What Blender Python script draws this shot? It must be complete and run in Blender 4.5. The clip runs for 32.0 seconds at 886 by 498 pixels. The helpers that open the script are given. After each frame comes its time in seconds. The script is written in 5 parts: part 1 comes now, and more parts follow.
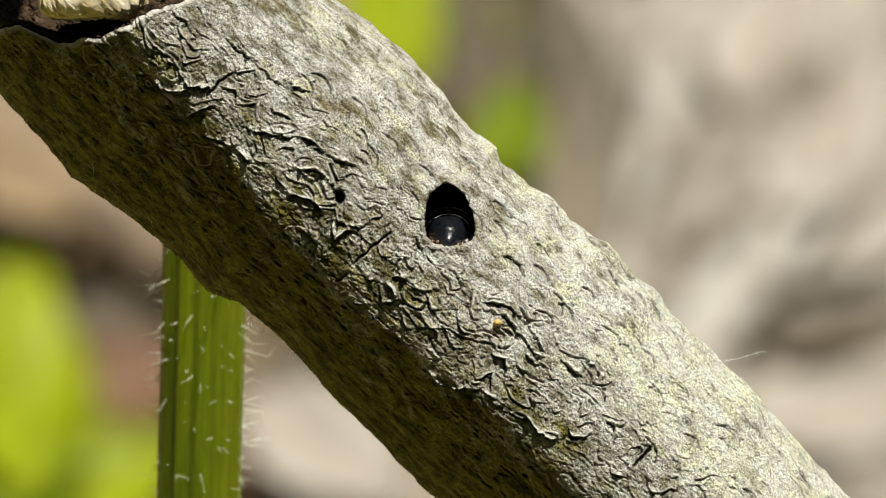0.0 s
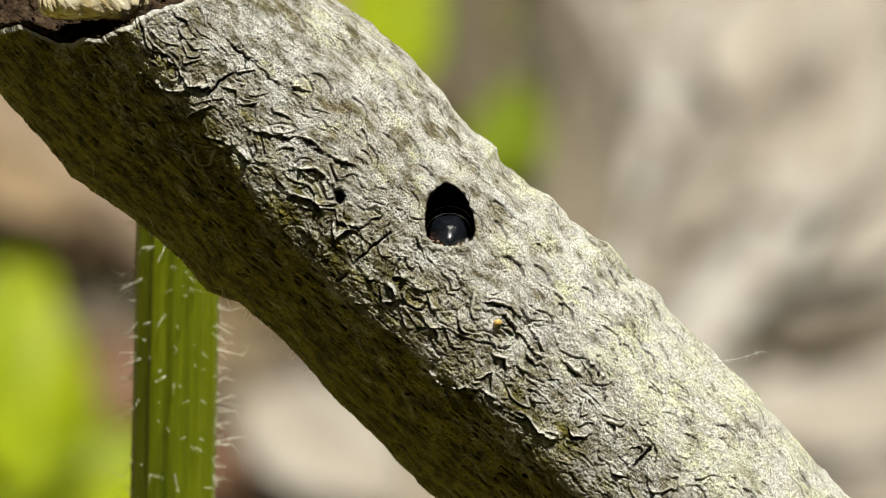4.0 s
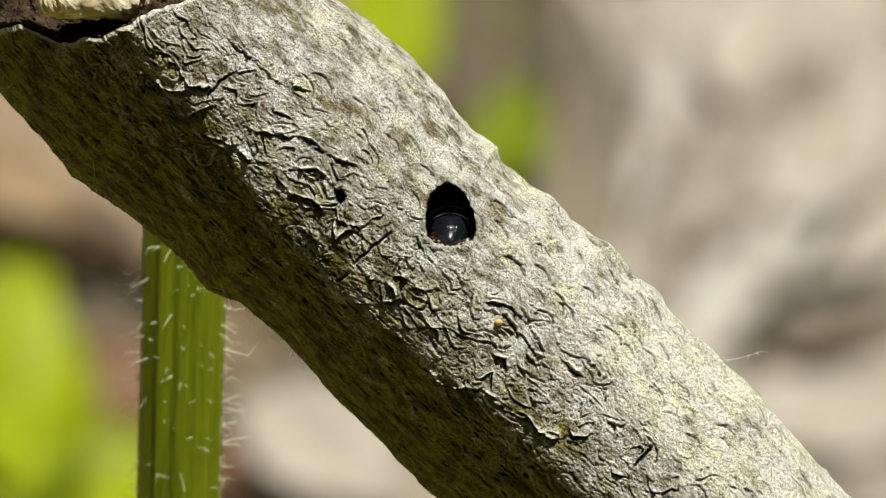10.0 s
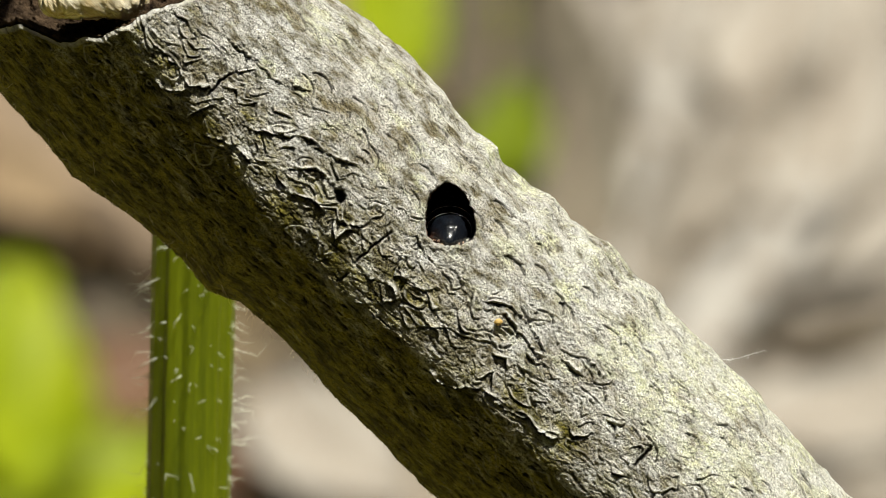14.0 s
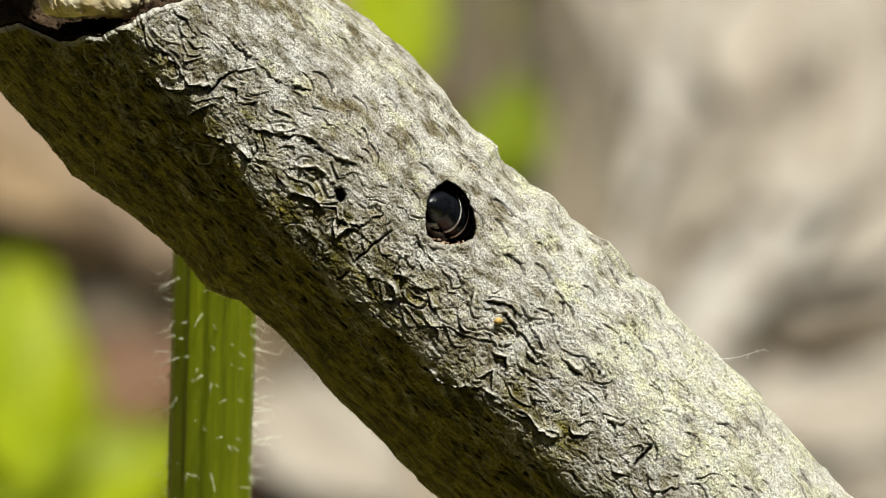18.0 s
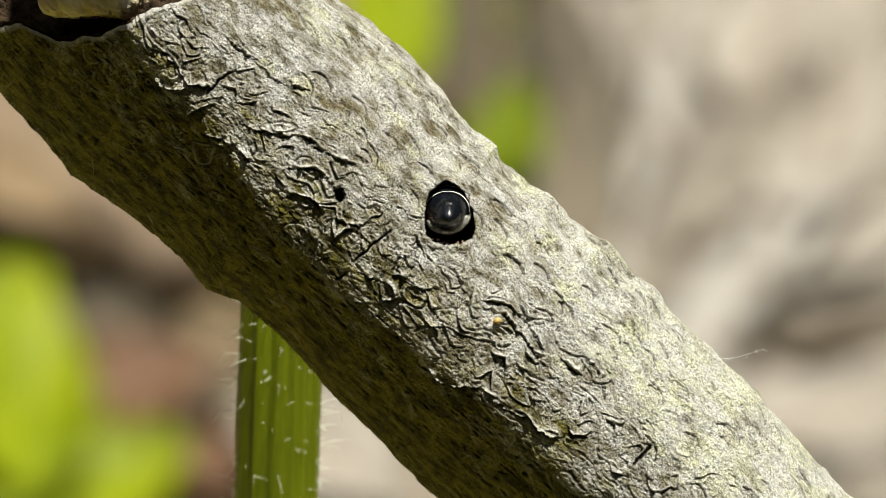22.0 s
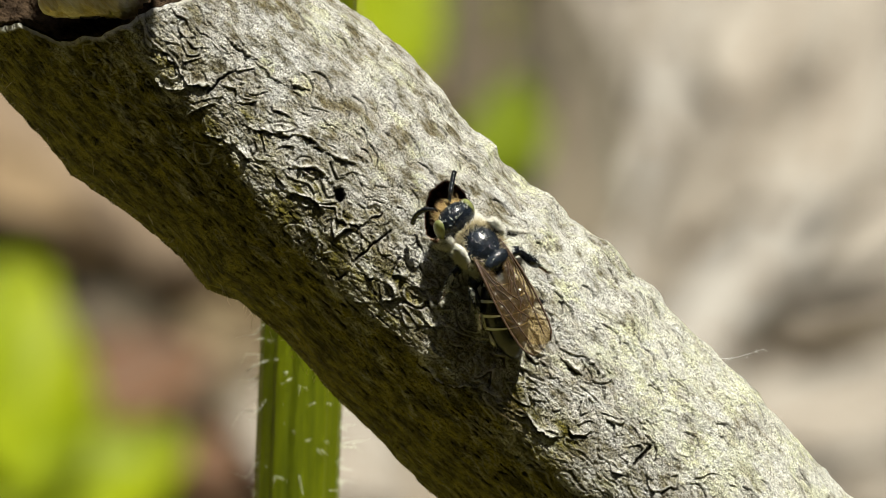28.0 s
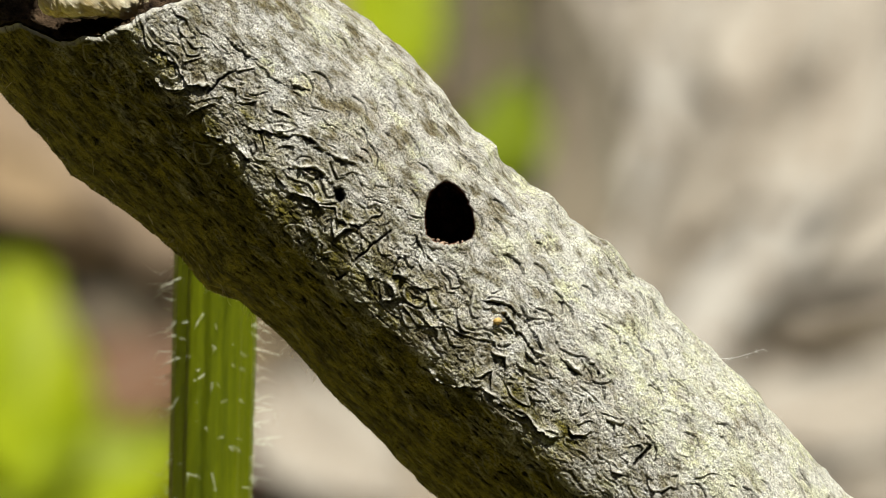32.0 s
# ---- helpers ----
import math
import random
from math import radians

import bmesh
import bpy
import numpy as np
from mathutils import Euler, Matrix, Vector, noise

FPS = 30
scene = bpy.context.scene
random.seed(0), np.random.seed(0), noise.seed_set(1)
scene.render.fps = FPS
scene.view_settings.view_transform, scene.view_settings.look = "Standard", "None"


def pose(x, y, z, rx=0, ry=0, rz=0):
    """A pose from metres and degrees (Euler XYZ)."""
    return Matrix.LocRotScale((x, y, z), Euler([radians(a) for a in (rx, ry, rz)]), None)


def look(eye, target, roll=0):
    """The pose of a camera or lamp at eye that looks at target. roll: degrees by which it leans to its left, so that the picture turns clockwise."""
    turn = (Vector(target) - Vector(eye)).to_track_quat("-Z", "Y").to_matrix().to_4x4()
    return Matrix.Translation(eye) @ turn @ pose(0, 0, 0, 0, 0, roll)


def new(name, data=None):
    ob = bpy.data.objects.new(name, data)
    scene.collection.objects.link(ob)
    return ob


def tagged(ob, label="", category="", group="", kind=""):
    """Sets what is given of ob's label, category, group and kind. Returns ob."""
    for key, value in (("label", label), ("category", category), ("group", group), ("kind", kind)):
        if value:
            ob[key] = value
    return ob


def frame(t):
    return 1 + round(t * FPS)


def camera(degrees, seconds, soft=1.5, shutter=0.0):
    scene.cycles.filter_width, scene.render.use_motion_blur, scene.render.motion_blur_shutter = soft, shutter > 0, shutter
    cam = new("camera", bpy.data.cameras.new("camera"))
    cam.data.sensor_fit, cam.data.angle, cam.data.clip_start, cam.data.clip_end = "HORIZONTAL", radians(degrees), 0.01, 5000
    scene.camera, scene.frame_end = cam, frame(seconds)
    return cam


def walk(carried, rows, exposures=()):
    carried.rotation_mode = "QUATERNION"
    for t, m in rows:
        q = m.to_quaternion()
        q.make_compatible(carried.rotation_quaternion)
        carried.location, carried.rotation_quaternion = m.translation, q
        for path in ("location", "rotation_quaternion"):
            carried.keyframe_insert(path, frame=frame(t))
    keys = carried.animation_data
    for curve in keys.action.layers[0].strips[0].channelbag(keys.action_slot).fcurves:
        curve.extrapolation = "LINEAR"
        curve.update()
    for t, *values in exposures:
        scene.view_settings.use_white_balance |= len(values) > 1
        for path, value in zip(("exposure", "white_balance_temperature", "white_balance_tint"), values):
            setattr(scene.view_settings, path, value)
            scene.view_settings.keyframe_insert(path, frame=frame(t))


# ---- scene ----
# Frame of the macro scene: x to the right, y up, z towards the lens, tilted back by the lens's 40 degree dip.
DIP = 40.0
B = pose(0, 0, 0.5, 90 - DIP)
MM = 0.001


def mm(x, y, z):
    return Vector((x * MM, y * MM, z * MM))


# ---- camera ----
cam = camera(3.102, 32.0, soft=0.5, shutter=0.5)
cam.data.dof.use_dof = True
cam.data.dof.focus_distance = 0.7953
cam.data.dof.aperture_fstop = 115.0


def aim(right, down):
    """The long lens 0.8 m from the branch, turned by a few thousandths of a degree."""
    return B @ pose(0, 0, 0.80) @ pose(0, 0, 0, -down * 0.31, -right * 0.31, 0)


walk(cam, [(0, aim(0, 0)), (3.5, aim(0, 0)), (5.5, aim(-0.0095, 0)), (9.5, aim(-0.0095, 0)), (10.5, aim(-0.0095, 0.007)),
           (14.5, aim(-0.0095, 0.007)), (16.5, aim(-0.0095, 0.019)), (20, aim(-0.0095, 0.019)), (20.6, aim(0, 0.019)),
           (26, aim(0, 0.019)), (32, aim(0, 0.019))])

# ---- light ----
SUN = B.to_3x3() @ Vector((0.20, 0.865, 0.455)).normalized()
world = bpy.data.worlds.new("sky")
scene.world = world
world.use_nodes = True
wn = world.node_tree.nodes
sky = wn.new("ShaderNodeTexSky")
sky.sky_type = "NISHITA"
sky.sun_disc = False
sky.dust_density = 3.0
sky.ozone_density = 0.3
sky.sun_elevation = math.asin(SUN.z)
sky.sun_rotation = math.atan2(SUN.x, SUN.y)
world.node_tree.links.new(sky.outputs[0], wn["Background"].inputs[0])
wn["Background"].inputs[1].default_value = 0.024
sun_data = bpy.data.lights.new("sun", "SUN")
sun_data.energy = 5.0
sun_data.angle = radians(0.53)
sun_data.color = (1.0, 0.965, 0.85)
sun = new("sun", sun_data)
sun.matrix_world = look(SUN * 3, (0, 0, 0))
scene.view_settings.exposure = 0.57

# ---- materials ----


class Nodes:
    """A node material, written shortly."""

    def __init__(self, name):
        self.mat = bpy.data.materials.new(name)
        self.mat.use_nodes = True
        self.tree = self.mat.node_tree
        self.bsdf = self.tree.nodes["Principled BSDF"]
        self.coord = self.tree.nodes.new("ShaderNodeTexCoord").outputs["Object"]

    def put(self, socket, value):
        if isinstance(value, bpy.types.NodeSocket):
            self.tree.links.new(value, socket)
        else:
            socket.default_value = value

    def node(self, kind, out, ins=(), **props):
        n = self.tree.nodes.new(kind)
        if "operation" in props:
            n.operation = props["operation"]
        if "feature" in props:
            n.feature = props["feature"]
        for key, value in dict(ins).items():
            self.put(n.inputs[key], value)
        return n.outputs[out]

    def mapped(self, sx, sy, sz):
        return self.node("ShaderNodeVectorMath", 0, {0: self.coord, 1: (sx, sy, sz)}, operation="MULTIPLY")

    def noise(self, scale, detail=4.0, rough=0.55, vector=None):
        return self.node("ShaderNodeTexNoise", "Fac", {"Vector": vector or self.coord, "Scale": scale, "Detail": detail, "Roughness": rough})

    def math(self, op, a, b=0.0):
        return self.node("ShaderNodeMath", 0, {0: a, 1: b}, operation=op)

    def ramp(self, fac, *stops):
        n = self.tree.nodes.new("ShaderNodeValToRGB")
        e = n.color_ramp.elements
        while len(e) < len(stops):
            e.new(0.5)
        for el, (p, c) in zip(e, stops):
            el.position = p
            el.color = (*c, 1) if isinstance(c, tuple) else (c, c, c, 1)
        self.put(n.inputs[0], fac)
        return n.outputs[0]

    def mix(self, fac, a, b):
        n = self.tree.nodes.new("ShaderNodeMix")
        n.data_type = "RGBA"
        self.put(n.inputs[0], fac)
        for i, c in ((6, a), (7, b)):
            self.put(n.inputs[i], (*c, 1) if isinstance(c, tuple) else c)
        return n.outputs[2]

    def done(self, colour, rough=0.8, bump=None, depth=0.00003, strength=1.0, **more):
        self.put(self.bsdf.inputs["Base Color"], (*colour, 1) if isinstance(colour, tuple) else colour)
        self.put(self.bsdf.inputs["Roughness"], rough)
        if bump is not None:
            n = self.tree.nodes.new("ShaderNodeBump")
            n.inputs["Distance"].default_value = depth
            n.inputs["Strength"].default_value = strength
            self.put(n.inputs["Height"], bump)
            self.put(self.bsdf.inputs["Normal"], n.outputs[0])
        for key, value in more.items():
            self.put(self.bsdf.inputs[key.replace("_", " ")], value)
        return self.mat


def bark_material():
    m = Nodes("bark")
    along = m.mapped(0.5, 1, 1)
    broad = m.noise(330, 5, 0.6, along)
    mid = m.noise(1500, 6, 0.68, along)
    fine = m.noise(5200, 5, 0.72)
    grain_tex = m.noise(11000, 4, 0.75)
    grey = m.ramp(mid, (0.36, (0.10, 0.085, 0.045)), (0.43, (0.25, 0.235, 0.18)), (0.51, (0.44, 0.435, 0.415)), (0.61, (0.67, 0.665, 0.65)))
    brown = m.ramp(fine, (0.35, (0.13, 0.095, 0.045)), (0.65, (0.34, 0.27, 0.16)))
    base = m.mix(m.ramp(broad, (0.42, 0.0), (0.66, 0.32)), grey, brown)
    # pale crust of lichen, yellow-green lichen dust
    sep = m.tree.nodes.new("ShaderNodeSeparateXYZ")
    m.put(sep.inputs[0], m.coord)
    place = m.math("ADD", m.math("MULTIPLY", sep.outputs[0], 5.0), m.math("MULTIPLY", sep.outputs[1], 20.0))
    crust = m.math("ADD", m.noise(900, 7, 0.72, along), place)
    base = m.mix(m.ramp(crust, (0.60, 0.0), (0.71, 0.85)), base, m.mix(m.ramp(fine, (0.38, 0.0), (0.60, 1.0)), (0.50, 0.50, 0.44), (0.88, 0.88, 0.83)))
    dust = m.math("ADD", m.noise(560, 8, 0.70, m.mapped(0.75, 1.1, 1.3)), m.math("MULTIPLY", place, 0.34))
    base = m.mix(m.ramp(dust, (0.57, 0.0), (0.655, 0.65)), base, m.mix(m.ramp(fine, (0.38, 0.0), (0.60, 1.0)), (0.47, 0.48, 0.30), (0.79, 0.81, 0.64)))
    spots = m.tree.nodes.new("ShaderNodeAttribute")
    spots.attribute_name = "lichen"
    spot = m.math("MULTIPLY", spots.outputs["Fac"], m.ramp(m.noise(2400, 5, 0.7), (0.44, 0.0), (0.54, 1.0)))
    base = m.mix(m.math("MULTIPLY", spot, 0.65), base, m.mix(m.ramp(fine, (0.38, 0.0), (0.60, 1.0)), (0.54, 0.56, 0.32), (0.86, 0.88, 0.68)))
    specks = m.math("ADD", m.noise(2600, 6, 0.7), m.math("MULTIPLY", place, 0.12))
    base = m.mix(m.ramp(specks, (0.62, 0.0), (0.70, 0.45)), base, (0.44, 0.43, 0.18))
    blue = m.noise(1100, 6, 0.7, m.mapped(0.6, 1.2, 0.9))
    base = m.mix(m.ramp(blue, (0.53, 0.0), (0.66, 0.5)), base, (0.58, 0.60, 0.62))
    tan = m.noise(1250, 7, 0.75, along)
    base = m.mix(m.ramp(tan, (0.53, 0.0), (0.63, 0.32)), base, m.mix(fine, (0.15, 0.115, 0.035), (0.36, 0.30, 0.13)))
    scale = m.tree.nodes.new("ShaderNodeAttribute")
    scale.attribute_name = "tan"
    base = m.mix(m.math("MULTIPLY", scale.outputs["Fac"], m.ramp(fine, (0.40, 0.2), (0.58, 1.0))), base, (0.34, 0.28, 0.16))
    # thin algae, denser downwards; the lower side's shade is put into its colour
    algae_shade = m.math("SUBTRACT", m.noise(850, 6, 0.72, along), m.math("MULTIPLY", m.math("ADD", sep.outputs[1], 0.0012), 44.0))
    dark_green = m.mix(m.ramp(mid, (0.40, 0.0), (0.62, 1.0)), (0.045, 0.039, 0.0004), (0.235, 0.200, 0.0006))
    base = m.mix(m.ramp(algae_shade, (0.41, 0.0), (0.61, 0.93)), base, dark_green)
    speck = m.ramp(grain_tex, (0.405, (0.12, 0.11, 0.07)), (0.46, (0.82, 0.81, 0.78)), (0.55, (1.55, 1.55, 1.50)))
    n = m.tree.nodes.new("ShaderNodeMix")
    n.data_type, n.blend_type = "RGBA", "MULTIPLY"
    worn_smooth = m.ramp(crust, (0.50, 1.0), (0.74, 0.75))
    m.put(n.inputs[0], m.math("MULTIPLY", m.ramp(m.noise(800, 4, 0.6), (0.42, 0.6), (0.58, 1.0)), worn_smooth))
    m.put(n.inputs[6], base)
    m.put(n.inputs[7], speck)
    # dark cracks, and the shade under bark ledges put into the colour
    crack_shade = m.tree.nodes.new("ShaderNodeAttribute")
    crack_shade.attribute_name = "crack_shade"
    # pale worn bark edges, whitened further for the sun they catch
    worn_lit = m.tree.nodes.new("ShaderNodeAttribute")
    worn_lit.attribute_name = "worn_lit"
    colour = m.mix(m.math("MULTIPLY", worn_lit.outputs["Fac"], 0.9), n.outputs[2], m.mix(fine, (0.70, 0.68, 0.61), (1.0, 0.99, 0.94)))
    colour = m.mix(m.math("MULTIPLY", crack_shade.outputs["Fac"], 0.85), colour, (0.022, 0.016, 0.008))
    h = m.math("ADD", m.math("MULTIPLY", fine, 1.0), m.math("MULTIPLY", grain_tex, 0.6))
    return m.done(colour, m.ramp(fine, (0.3, 0.5), (0.7, 0.75)), h, 0.00022, 1.0, Specular_IOR_Level=0.14)


def plain_material(name, dark, light, scale, rough=0.8, depth=0.00003, stretch=(1, 1, 1), **more):
    m = Nodes(name)
    v = m.mapped(*stretch)
    a = m.noise(scale, 5, 0.6, v)
    b = m.noise(scale * 7, 4, 0.65, v)
    f = m.math("ADD", m.math("MULTIPLY", a, 0.65), m.math("MULTIPLY", b, 0.35))
    return m.done(m.ramp(f, (0.34, dark), (0.66, light)), rough, b, depth, 1.0, **more)


BARK = bark_material()
TUNNEL = plain_material("bored_wood", (0.13, 0.055, 0.035), (0.28, 0.13, 0.08), 1500)
ROT = plain_material("rotten_wood", (0.006, 0.003, 0.002), (0.15, 0.10, 0.06), 1500, 1.0, 0.0003, Specular_IOR_Level=0.1)
CREAM = plain_material("torn_wood", (0.60, 0.47, 0.26), (0.90, 0.81, 0.62), 1800, stretch=(0.15, 1, 1))
HEARTWOOD = plain_material("torn_heartwood", (0.48, 0.33, 0.09), (0.95, 0.90, 0.72), 1100, 0.7, 0.00008, stretch=(0.14, 1, 1))
STEM = plain_material("stem_green", (0.085, 0.112, 0.0006), (0.185, 0.225, 0.0015), 900, 0.45, 0.00004, (1, 1, 0.06), Subsurface_Weight=0.4, Subsurface_Radius=(1.0, 1.0, 0.25), Subsurface_Scale=0.0022)
HAIR_PALE = plain_material("pale_hair", (0.60, 0.64, 0.46), (0.82, 0.84, 0.72), 900, 0.5)
CRUMB = plain_material("chewed_wood", (0.24, 0.14, 0.09), (0.55, 0.42, 0.32), 5000, 0.8)
SEED = plain_material("amber_grain", (0.42, 0.26, 0.06), (0.68, 0.47, 0.16), 3000, 0.45)
SILK = plain_material("silk", (0.75, 0.75, 0.72), (0.9, 0.9, 0.88), 900, 0.4)


def chitin_material(name, dark, light, rough, pits):
    """Black insect shell, densely pitted, so that its gloss breaks into sparks."""
    m = Nodes(name)
    cells = m.tree.nodes.new("ShaderNodeTexVoronoi")
    cells.inputs["Scale"].default_value = 13000
    m.put(cells.inputs["Vector"], m.coord)
    pit = m.math("ADD", m.noise(9000, 1.5, 0.5), m.math("MULTIPLY", m.ramp(cells.outputs["Distance"], (0.0, 0.0), (0.42, 1.0)), 0.9))
    return m.done(m.ramp(m.noise(2600, 4), (0.35, dark), (0.65, light)), rough, pit, pits, 1.0, Specular_IOR_Level=0.5)


CHITIN = chitin_material("black_chitin", (0.003, 0.0035, 0.005), (0.006, 0.008, 0.012), 0.20, 0.000011)
THORAX = chitin_material("dark_chitin", (0.005, 0.007, 0.010), (0.012, 0.018, 0.028), 0.20, 0.000016)
BAND = plain_material("white_band", (0.55, 0.55, 0.48), (0.85, 0.85, 0.80), 9000, 0.7)
FUZZ = plain_material("white_fuzz", (0.70, 0.69, 0.60), (0.90, 0.89, 0.82), 2000, 0.7)
STRAW = plain_material("straw_fuzz", (0.42, 0.36, 0.20), (0.66, 0.58, 0.38), 2000, 0.7)
TAWNY = plain_material("tawny_fuzz", (0.36, 0.22, 0.07), (0.62, 0.45, 0.20), 2000, 0.7)
EYE = plain_material("eye_green", (0.14, 0.16, 0.05), (0.28, 0.30, 0.12), 2500, 0.18, 0.000004)
AMBER_LEG = plain_material("leg_tip", (0.09, 0.035, 0.015), (0.22, 0.10, 0.04), 3000, 0.4)


def wing_material():
    m = Nodes("wing_membrane")
    mat = m.done(m.ramp(m.noise(900, 3), (0.3, (0.10, 0.062, 0.020)), (0.7, (0.20, 0.135, 0.055))), 0.10, m.noise(2200, 3), 0.00013)
    n = m.tree.nodes.new("ShaderNodeBsdfTransparent")
    n.inputs[0].default_value = (0.95, 0.90, 0.78, 1)
    x = m.tree.nodes.new("ShaderNodeMixShader")
    x.inputs[0].default_value = 0.10
    m.tree.links.new(n.outputs[0], x.inputs[1])
    m.tree.links.new(m.bsdf.outputs[0], x.inputs[2])
    gloss = m.tree.nodes.new("ShaderNodeBsdfGlossy")
    gloss.inputs["Roughness"].default_value = 0.10
    m.tree.links.new(m.bsdf.inputs["Normal"].links[0].from_socket, gloss.inputs["Normal"])
    y = m.tree.nodes.new("ShaderNodeMixShader")
    y.inputs[0].default_value = 0.06
    m.tree.links.new(x.outputs[0], y.inputs[1])
    m.tree.links.new(gloss.outputs[0], y.inputs[2])
    x = y
    m.tree.links.new(x.outputs[0], m.tree.nodes["Material Output"].inputs[0])
    return mat


WING = wing_material()
VEIN = plain_material("wing_vein", (0.03, 0.014, 0.006), (0.09, 0.045, 0.02), 3000, 0.4)

# ---- building helpers ----


def mesh_from(name, verts, faces, material, smooth=True):
    me = bpy.data.meshes.new(name)
    me.from_pydata([tuple(v) for v in verts], [], faces)
    me.materials.append(material)
    if smooth:
        me.polygons.foreach_set("use_smooth", [True] * len(me.polygons))
    me.update()
    return me


def grid_mesh(name, pts, material, wrap=True, smooth=True):
    """A mesh over an array of points, rows by columns; wrap closes the columns into rings."""
    rows, cols = pts.shape[:2]
    i = np.arange(rows - 1)[:, None]
    j = np.arange(cols if wrap else cols - 1)[None, :]
    k = (j + 1) % cols
    quads = np.stack([i * cols + j, i * cols + k, (i + 1) * cols + k, (i + 1) * cols + j], -1).reshape(-1, 4)
    me = bpy.data.meshes.new(name)
    me.vertices.add(rows * cols)
    me.vertices.foreach_set("co", pts.reshape(-1).astype(np.float32))
    me.loops.add(quads.size)
    me.loops.foreach_set("vertex_index", quads.reshape(-1).astype(np.int32))
    me.polygons.add(len(quads))
    me.polygons.foreach_set("loop_start", np.arange(0, quads.size, 4, dtype=np.int32))
    me.polygons.foreach_set("loop_total", np.full(len(quads), 4, dtype=np.int32))
    me.update(calc_edges=True)
    me.polygons.foreach_set("use_smooth", np.full(len(quads), smooth))
    me.materials.append(material)
    return me


def part(name, me, parent, label="", at=None):
    ob = new(name, me)
    ob.parent = parent
    if at is not None:
        ob.matrix_basis = at
    return tagged(ob, label) if label else ob


def tube(name, path, radii, material, sides=8):
    """A closed tapered tube along a path of points."""
    pts = [Vector(p) for p in path]
    rings = []
    ref = Vector((0.13, 0.21, 0.97))
    for i, p in enumerate(pts):
        d = (pts[min(i + 1, len(pts) - 1)] - pts[max(i - 1, 0)]).normalized()
        a = d.cross(ref)
        a = a.normalized() if a.length > 1e-6 else Vector((1, 0, 0))
        b = d.cross(a).normalized()
        rings.append([p + (a * math.cos(2 * math.pi * k / sides) + b * math.sin(2 * math.pi * k / sides)) * radii[i] for k in range(sides)])
    verts = [v for r in rings for v in r] + [pts[0], pts[-1]]
    n = len(pts)
    faces = [(i * sides + k, i * sides + (k + 1) % sides, (i + 1) * sides + (k + 1) % sides, (i + 1) * sides + k) for i in range(n - 1) for k in range(sides)]
    faces += [(n * sides, (k + 1) % sides, k) for k in range(sides)]
    faces += [(n * sides + 1, (n - 1) * sides + k, (n - 1) * sides + (k + 1) % sides) for k in range(sides)]
    return mesh_from(name, verts, faces, material)


def hairs(name, roots, material, width):
    """Many fine bent hairs in one mesh: each root is (point, tip offset, bend offset)."""
    verts, faces = [], []
    for p, tip, bend in roots:
        side = tip.cross(bend + Vector((0.3, 0.2, 0.5)))
        side = side.normalized() * width if side.length > 0 else Vector((width, 0, 0))
        up = tip.cross(side).normalized() * width
        a = p + tip * 0.5 + bend
        k = len(verts)
        verts += [p + side, p - side * 0.5 + up, p - side * 0.5 - up, a + side * 0.7, a - side * 0.35 + up * 0.7, a - side * 0.35 - up * 0.7, p + tip]
        for q in range(3):
            r = (q + 1) % 3
            faces += [(k + q, k + r, k + 3 + r, k + 3 + q), (k + 3 + q, k + 3 + r, k + 6)]
    return mesh_from(name, verts, faces, material)


PERM = np.random.RandomState(7).permutation(256)
PERM = np.concatenate([PERM, PERM, PERM])
GRAD = np.random.RandomState(8).normal(size=(256, 3))
GRAD /= np.linalg.norm(GRAD, axis=1, keepdims=True)


def grain(x, y, z):
    """Smooth gradient noise over arrays, about -0.7 to 0.7."""
    xi, yi, zi = np.floor(x).astype(int), np.floor(y).astype(int), np.floor(z).astype(int)
    fx, fy, fz = x - xi, y - yi, z - zi
    xi, yi, zi = xi & 255, yi & 255, zi & 255
    wx, wy, wz = [f * f * f * (f * (f * 6 - 15) + 10) for f in (fx, fy, fz)]
    out = 0
    for dx in (0, 1):
        for dy in (0, 1):
            for dz in (0, 1):
                g = GRAD[PERM[PERM[PERM[xi + dx] + yi + dy] + zi + dz]]
                dot = g[..., 0] * (fx - dx) + g[..., 1] * (fy - dy) + g[..., 2] * (fz - dz)
                out = out + dot * (wx if dx else 1 - wx) * (wy if dy else 1 - wy) * (wz if dz else 1 - wz)
    return out


def step(a, b, x):
    t = np.clip((x - a) / (b - a), 0, 1)
    return t * t * (3 - 2 * t)

# ---- the branch: x runs down its length, y across it, z towards the lens; millimetres ----
AXIS_TURN = -44.1
BRANCH = B @ Matrix.Translation(mm(-3.26, 0.50, 0)) @ pose(0, 0, 0, 0, 0, AXIS_TURN)
RADIUS = 7.0
HOLE = (1.72, 3.30)          # centre of the nest hole along and across the branch


def broken_rim(th):
    """Where the broken end lies along the branch, by the angle round it."""
    v = np.sin(th)
    front = np.interp(v, (-1, -0.79, -0.66, -0.55, -0.33, -0.11, 0.04, 0.22, 1), (-21.4, -20.5, -19.9, -17.7, -16.4, -15.8, -15.5, -14.9, -13.2))
    back = np.interp(v, (-1, -0.7, -0.5, 0, 1), (-21.8, -21.3, -22.5, -23.0, -17.0))
    rough = 0.30 * grain(th * 4.1, th * 0 + 4.2, th * 0) + 0.28 * grain(th * 11.0, th * 0 + 1.2, th * 0) * step(-0.3, 0.2, np.cos(th))
    w = step(0.15, -0.3, np.cos(th))
    return front * (1 - w) + back * w + rough


